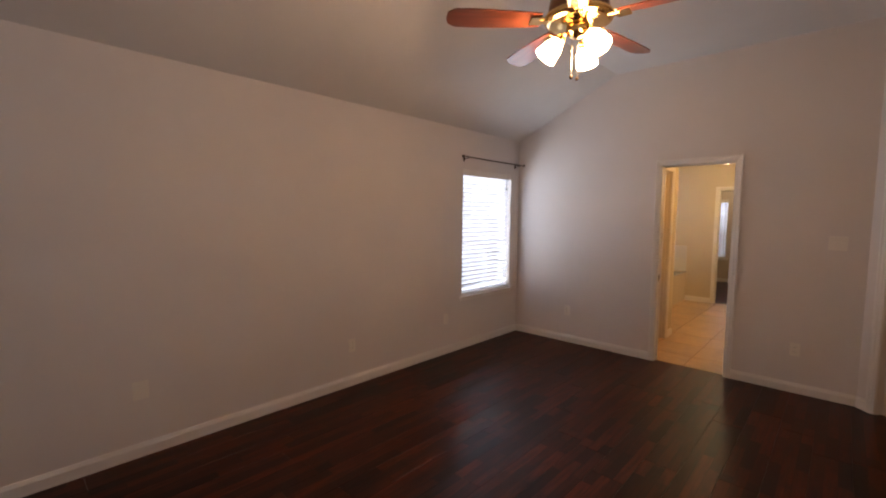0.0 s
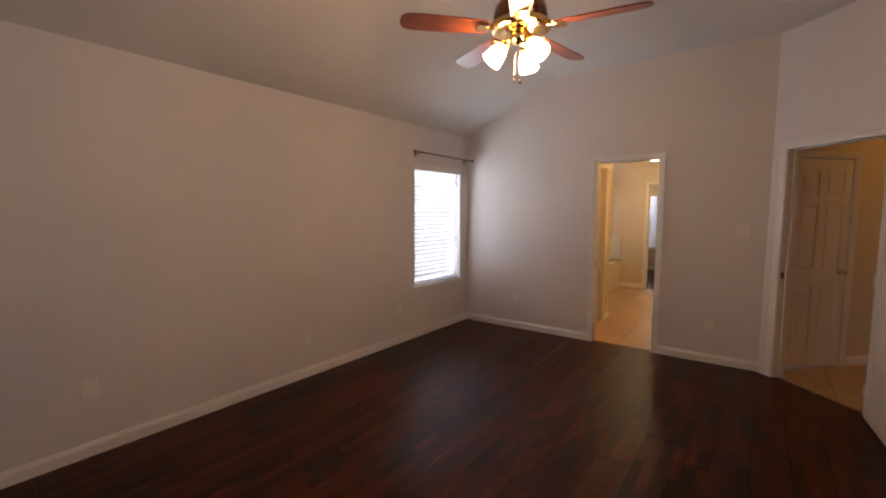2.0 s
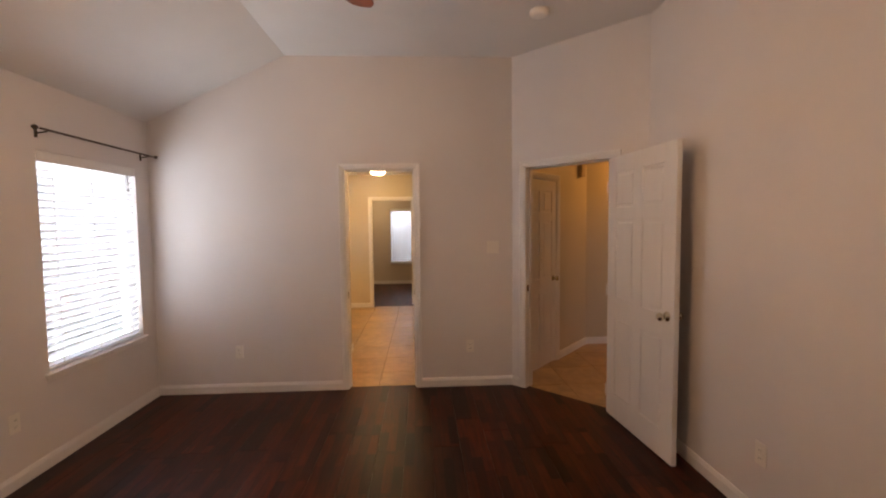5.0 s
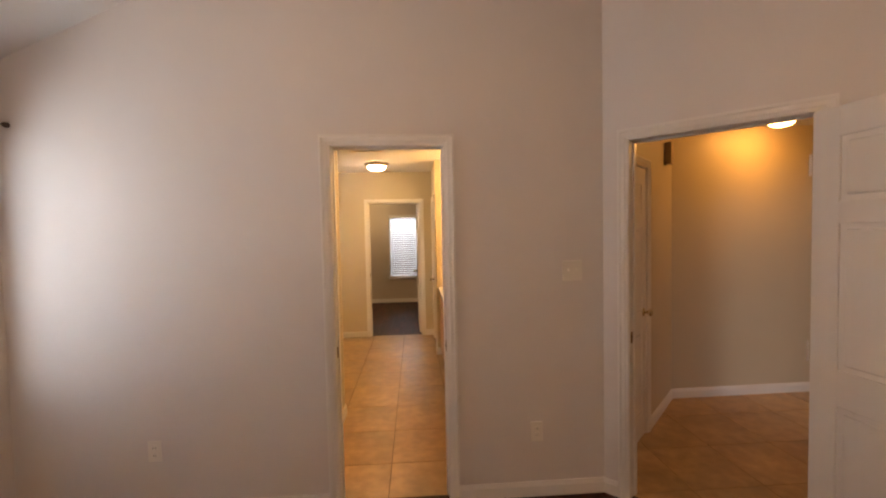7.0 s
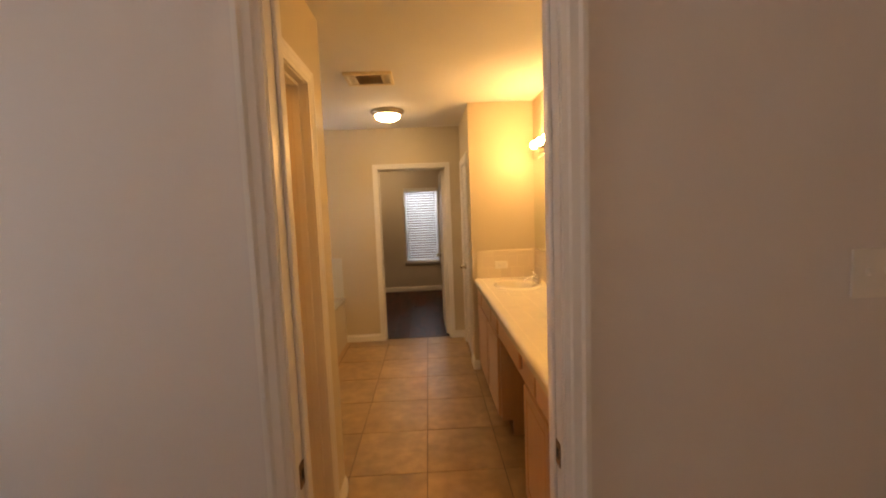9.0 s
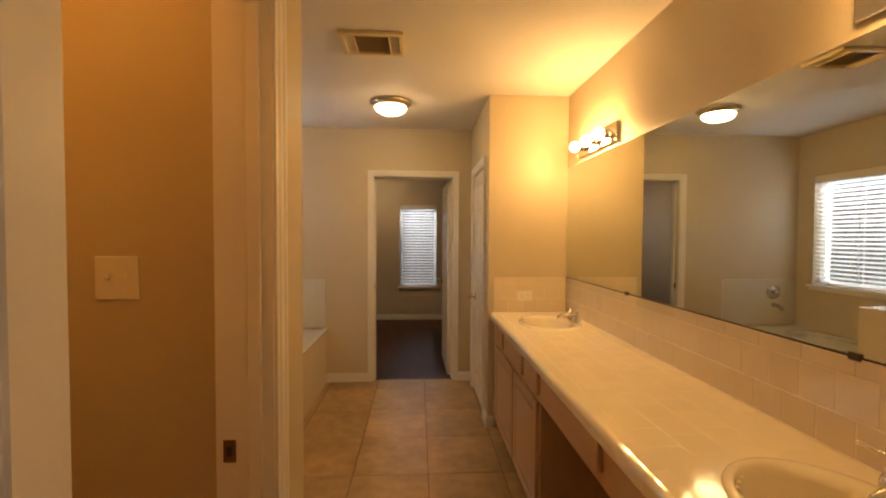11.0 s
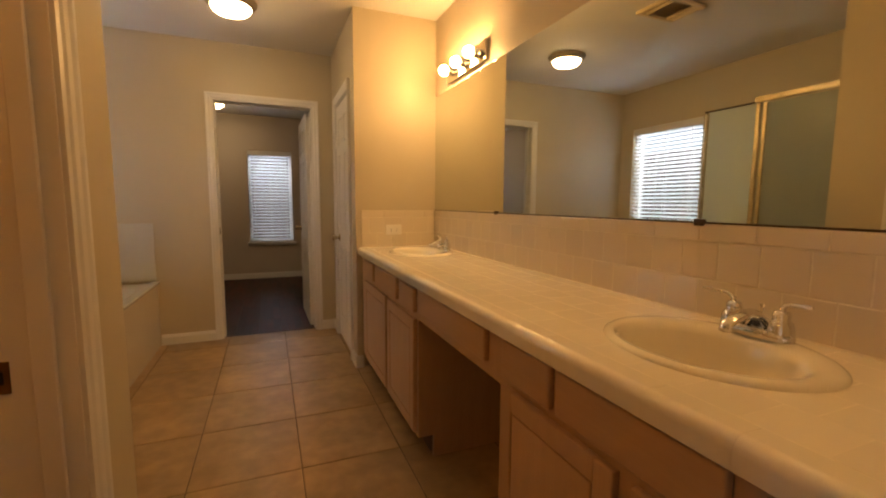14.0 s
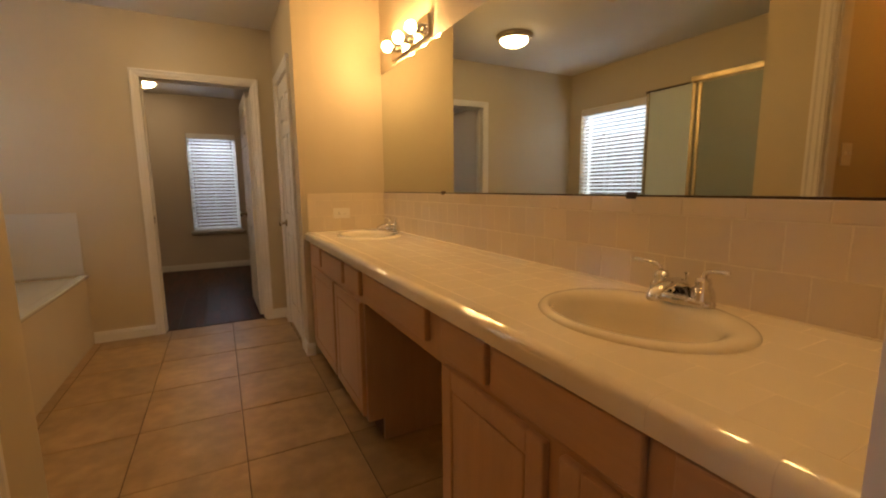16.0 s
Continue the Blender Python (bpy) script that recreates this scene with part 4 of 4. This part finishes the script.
part("panel_header", boxm(-0.014, 0.014, 0.872, 1.245, 1.866, 1.878, bevel=0.003), BRONZE, shower, "thin dark metal rail")
part("header", boxm(-0.025, 0.025, 0.147, 0.872, 1.865, 1.905, bevel=0.005), BRASS, shower, "polished brass header")
part("bottom_track", boxm(-0.02, 0.02, 0.147, 1.20, 0.10, 0.125, bevel=0.003), BRASS, shower)
panes = []
d = part("door", box(boxm(-0.012, 0.012, 0.180, 0.205, 0.13, 1.86, bevel=0.003), -0.012, 0.012, 0.795, 0.82, 0.13, 1.86, bevel=0.003), BRASS, shower, "brass-framed shower door")
panes.append(part("pane", boxm(-0.003, 0.003, 0.205, 0.795, 0.14, 1.855), FROST, d, "obscured glass"))
panes.append(part("pane", boxm(-0.003, 0.003, 0.87, 1.21, 0.126, 1.866), CLEAR, shower, "pale clear glass"))
panes.append(part("return_pane", boxm(XT - XS + 0.01, -0.022, 1.225, 1.231, 0.932, 1.862), CLEAR, shower, "pale clear glass"))
for p in panes:
    p.visible_shadow = False
part("return_header", boxm(XT - XS + 0.004, -0.022, 1.21, 1.245, 1.866, 1.884, bevel=0.004), NICKEL, shower)

# ---- ground outside ----
slab("ground", ((-90, -90), (90, -90), (90, 90), (-90, 90)), -0.40, -0.25, BRICKOUT, "plain ground around the house", "ground")

fence = tagged(finish("garden_fence", boxm(-9.0, 5.0, YF + 4.5, YF + 4.53, -0.25, 2.35), FENCE), "weathered brown board fence outside the windows", "fence")
for x in range(-9, 5, 2):
    part("post", boxm(x - 0.05, x + 0.05, YF + 4.40, YF + 4.50, -0.25, 2.38, bevel=0.006), FENCE, fence)
for z in (0.1, 2.0):
    part("rail", boxm(-9.0, 5.0, YF + 4.46, YF + 4.50, z, z + 0.09), FENCE, fence)

copy_thing(fence, pose(YF + 4.5 + XT - 4.5, 15.6, 0, 0, 0, 90))

# ---- tiles of splash and counter ----


def tiles_on(parent, name, m, s0, s1, rows, width, thick, material, gap=0.0028, shift=0.5, start=0.0):
    """Bond tiles standing on a wall frame: rows are (z0, z1); tiles share meshes of the same size."""
    cache = {}
    for r, (z0, z1) in enumerate(rows):
        s = s0 + start - (width * shift if r % 2 else 0)
        while s < s1 - 0.01:
            a, b = max(s, s0), min(s + width, s1)
            if b - a > 0.02:
                key = (round(b - a, 3), round(z1 - z0, 3))
                if key not in cache:
                    cache[key] = None
                w, h = key
                if cache[key] is None:
                    o = part(name, boxm(gap / 2, w - gap / 2, -thick, -0.0005, gap / 2, h - gap / 2, bevel=0.0015), material, parent)
                    cache[key] = o.data
                else:
                    o = new(name, cache[key])
                    o.parent = parent
                o.matrix_local = m @ pose(a, 0, z0)
            s += width


splash = tagged(finish("backsplash", boxm(-0.006, -0.0008, YN + TN + 0.001, YV - 0.001, ZC - 0.03, 1.112), WGROUT, pose(XM, 0, 0)), "glazed cream tile backsplash behind the vanity", "backsplash", kind="structure")
ROWS_T = ((ZC + 0.001, 0.957), (0.957, 1.065))
ROWS_C = ((1.065, 1.112),)
tiles_on(splash, "tile", along((0, YV - 0.001), (0, YN + TN + 0.001)), 0.0, YV - YN - TN - 0.002, ROWS_T, 0.108, 0.007, WTILE, start=-0.058)
tiles_on(splash, "cap_tile", along((0, YV - 0.001), (0, YN + TN + 0.001)), 0.0, YV - YN - TN - 0.002, ROWS_C, 0.152, 0.008, WTILE, start=-0.03)
splash2 = tagged(finish("backsplash_end", boxm(-0.12, XM - 0.013, -0.006, -0.0008, ZC - 0.03, 1.112), WGROUT, pose(0, YV, 0)), "glazed cream tile backsplash on the end wall", "backsplash", kind="structure")
tiles_on(splash2, "tile", pose(0, 0, 0), -0.12, XM - 0.014, ROWS_T, 0.108, 0.007, WTILE, start=0.0)
tiles_on(splash2, "cap_tile", pose(0, 0, 0), -0.12, XM - 0.014, ROWS_C, 0.152, 0.008, WTILE)
tsp = tagged(finish("tub_splash", boxm(XT + 0.002, -1.56, -0.010, -0.0008, 0.53, 0.992, bevel=0.004), TUBW, pose(0, YB, 0)), "smooth pale splash panel behind the tub", "tub splash", kind="structure")

counter = tagged(finish("countertop", boxm(XF + 0.03, XF + 0.05, Y0, Y1, ZC - 0.05, ZC - 0.010), WGROUT), "glossy cream tiled vanity countertop with a rounded edge", "countertop")
bm = bmesh.new()
for i in range(26):
    for j in range(138):
        x0, y0 = XF + 0.05 + (XM - 0.0065 - XF - 0.05) * i / 26, Y0 + (Y1 - Y0) * j / 138
        x1, y1 = x0 + (XM - 0.0065 - XF - 0.05) / 26, y0 + (Y1 - Y0) / 138
        if not in_hole((x0 + x1) / 2, (y0 + y1) / 2):
            bm.faces.new([bm.verts.new((x, y, ZC - 0.0003)) for x, y in ((x0, y0), (x1, y0), (x1, y1), (x0, y1))])
bmesh.ops.remove_doubles(bm, verts=bm.verts, dist=0.0004)
part("grout_bed", bm, WGROUT, counter, "pale grout")
part("underside", boxm(XF + 0.05, FX + 0.02, Y0, Y1, ZC - 0.052, ZC - 0.049), CAB, counter)
TW = 0.152
g = 0.0008
bm = bmesh.new()
eprof = [(XF + 0.062, ZC - 0.0004), (XF + 0.022, ZC + 0.0005)]
eprof += [(XF + 0.022 - 0.0216 * math.sin(a), ZC - 0.021 + 0.0216 * math.cos(a)) for a in [k * math.pi / 24 for k in range(1, 13)]]
eprof += [(XF + 0.0004, ZC - 0.047), (XF + 0.009, ZC - 0.0508), (XF + 0.029, ZC - 0.0508), (XF + 0.029, ZC - 0.013), (XF + 0.062, ZC - 0.013)]
er = [[bm.verts.new((x, y, z)) for x, z in eprof] for y in (Y0, Y1)]
for k in range(len(eprof)):
    bm.faces.new((er[0][k], er[0][(k + 1) % len(eprof)], er[1][(k + 1) % len(eprof)], er[1][k]))
part("edge_grout", bm, WGROUT, counter, "pale grout")
ny = int((Y1 - Y0) / TW) + 1
for j in range(ny):
    ya, yb = Y1 - TW * (j + 1), Y1 - TW * j
    ya = max(ya, Y0)
    if yb - ya < 0.02:
        continue
    # rounded front edge piece
    bm = bmesh.new()
    prof = [(XF + 0.062, ZC), (XF + 0.022, ZC + 0.001)]
    prof += [(XF + 0.022 - 0.022 * math.sin(a), ZC - 0.021 + 0.022 * math.cos(a)) for a in [k * math.pi / 24 for k in range(1, 13)]]
    prof += [(XF, ZC - 0.048), (XF + 0.008, ZC - 0.052), (XF + 0.03, ZC - 0.052), (XF + 0.03, ZC - 0.012), (XF + 0.062, ZC - 0.012)]
    r = [[bm.verts.new((x, y, z)) for x, z in prof] for y in (ya + g, yb - g)]
    for k in range(len(prof)):
        bm.faces.new((r[0][k], r[0][(k + 1) % len(prof)], r[1][(k + 1) % len(prof)], r[1][k]))
    bm.faces.new(r[0])
    bm.faces.new(r[1][::-1])
    part("edge_tile", bm, CTILE, counter, smooth=False)

TC = 0.108
for i in range(5):
    xa, xb = XF + 0.064 + TC * i, min(XF + 0.064 + TC * (i + 1), XM - 0.0075)
    yb = Y1 + (0.0 if i % 2 else TC / 2 - 0.012)
    while yb > Y0 + 0.012:
        ya, yc = max(yb - TC, Y0), min(yb, Y1)
        yb -= TC
        if yc - ya < 0.012:
            continue
        if any(abs((xa + xb) / 2 - sx) < 0.26 and abs((ya + yc) / 2 - sy) < 0.30 for sx, sy in SINKS):
            bm, q = bmesh.new(), 10
            for u in range(q):
                for v in range(q):
                    x0, x1 = xa + g + (xb - xa - 2 * g) * u / q, xa + g + (xb - xa - 2 * g) * (u + 1) / q
                    y0, y1 = ya + g + (yc - ya - 2 * g) * v / q, ya + g + (yc - ya - 2 * g) * (v + 1) / q
                    if not in_hole((x0 + x1) / 2, (y0 + y1) / 2):
                        bm.faces.new([bm.verts.new(c) for c in ((x0, y0, ZC), (x1, y0, ZC), (x1, y1, ZC), (x0, y1, ZC))])
            if not bm.faces:
                bm.free()
                continue
            bmesh.ops.remove_doubles(bm, verts=bm.verts, dist=0.0004)
            part("tile", bm, CTILE, counter)
        else:
            part("tile", boxm(xa + g, xb - g, ya + g, yc - g, ZC - 0.009, ZC, bevel=0.0005), CTILE, counter)
part("caulk", boxm(XM - 0.012, XM - 0.0072, Y0, Y1, ZC - 0.004, ZC + 0.0035, bevel=0.0015), WGROUT, counter, "pale caulk bead along the splash")

# ---- floors ----


def trim_to(bm, m, sign):
    """Cuts a piece along the middle of the diagonal doorway; sign says which side goes."""
    q = m.inverted()
    co, no = q @ Vector((1.08, 4.81, 0)), q.to_3x3() @ Vector((sign, sign, 0)).normalized()
    r = bmesh.ops.bisect_plane(bm, geom=bm.verts[:] + bm.edges[:] + bm.faces[:], plane_co=co, plane_no=no, clear_outer=True)
    es = [e for e in r["geom_cut"] if isinstance(e, bmesh.types.BMEdge)]
    if es and bm.faces:
        bmesh.ops.holes_fill(bm, edges=es)
    return len(bm.faces) > 0


def planks(floor, x0, x1, y0, y1, cut=False, dx=0.19, length=1.21):
    cache = {}
    i, x = 0, x0
    while x < x1 - 0.005:
        w = min(dx, x1 - x)
        y = y0 - random.uniform(0.1, 1.1)
        while y < y1:
            a, b = max(y, y0), min(y + length, y1)
            if b - a > 0.03:
                crossing = cut and x + w + b > 5.88
                full = b - a > length - 0.001 and w > dx - 0.001 and not crossing
                if crossing:
                    bm = boxm(0.0006, w - 0.0006, 0.0006, b - a - 0.0006, -0.008, 0.0)
                    if not trim_to(bm, pose(x, a, 0), 1):
                        bm.free()
                        y += length
                        continue
                    o = part("plank", bm, PLANK, floor)
                elif full and "full" in cache:
                    o = new("plank", cache["full"])
                    o.parent = floor
                else:
                    o = part("plank", boxm(0.0006, w - 0.0006, 0.0006, b - a - 0.0006, -0.008, 0.0, bevel=0.0007), PLANK, floor)
                    if full:
                        cache["full"] = o.data
                o.matrix_local = pose(x, a, 0)
            y += length
        x += dx


def floor_tiles(floor, x0, x1, y0, y1, gx, gy, px=0.446, py=0.476, cut=False, gap=0.005):
    data = None
    i0, i1 = math.floor((x0 - gx) / px), math.ceil((x1 - gx) / px)
    j0, j1 = math.floor((y0 - gy) / py), math.ceil((y1 - gy) / py)
    for i in range(i0, i1):
        for j in range(j0, j1):
            a, b = max(gx + i * px, x0), min(gx + (i + 1) * px, x1)
            c, d = max(gy + j * py, y0), min(gy + (j + 1) * py, y1)
            if b - a < 0.02 or d - c < 0.02:
                continue
            crossing = cut and a + c < 5.9
            full = b - a > px - 0.001 and d - c > py - 0.001 and not crossing
            if crossing:
                bm = boxm(gap / 2, b - a - gap / 2, gap / 2, d - c - gap / 2, -0.008, 0.0)
                if not trim_to(bm, pose(a, c, 0), -1):
                    bm.free()
                    continue
                o = part("tile", bm, TILE, floor)
            elif full and data:
                o = new("tile", data)
                o.parent = floor
            else:
                o = part("tile", boxm(gap / 2, b - a - gap / 2, gap / 2, d - c - gap / 2, -0.008, 0.0, bevel=0.0018), TILE, floor)
                if full:
                    data = o.data
            o.matrix_local = pose(a, c, random.uniform(-0.0004, 0.0004))


bath_floor = slab("floor_bath", ((XT, YN), (XM, YN), (XM, YB + 0.05), (XT, YB + 0.05)), -0.1, -0.0025, GROUT, "beige square ceramic tile bathroom floor", "floor")
floor_tiles(bath_floor, XT, XM, YN + 0.055, YB + 0.05, -0.612, 7.485)
hall_floor = slab("floor_hall", [(0.697, 5.203), (1.442, 4.458), (1.65, 4.40), (4.3, 4.4), (4.3, 6.43), (1.94, 6.43)], -0.1, -0.0025, GROUT, "beige square ceramic tile hall floor", "floor")
floor_tiles(hall_floor, 0.60, 4.3, 4.40, 6.43, -0.612, 7.485, cut=True)
bed_floor = slab("floor_bedroom", [(XW, YS), (XE, YS), (XE, EY + 0.085), (DX + 0.085, DY), (DX, YN + 0.055), (XW, YN + 0.055)], -0.1, -0.0085, GAP, "dark red-brown laminate plank bedroom floor", "floor")
planks(bed_floor, XW, XE, YS, YN + 0.05, cut=True)
far_floor = slab("floor_far", [(XL, YB + 0.05), (XM, YB + 0.05), (XM, YF), (XL, YF)], -0.1, -0.0085, GAP, "dark red-brown laminate plank floor of the far room", "floor")
planks(far_floor, XL, XM, YB + 0.055, YF)
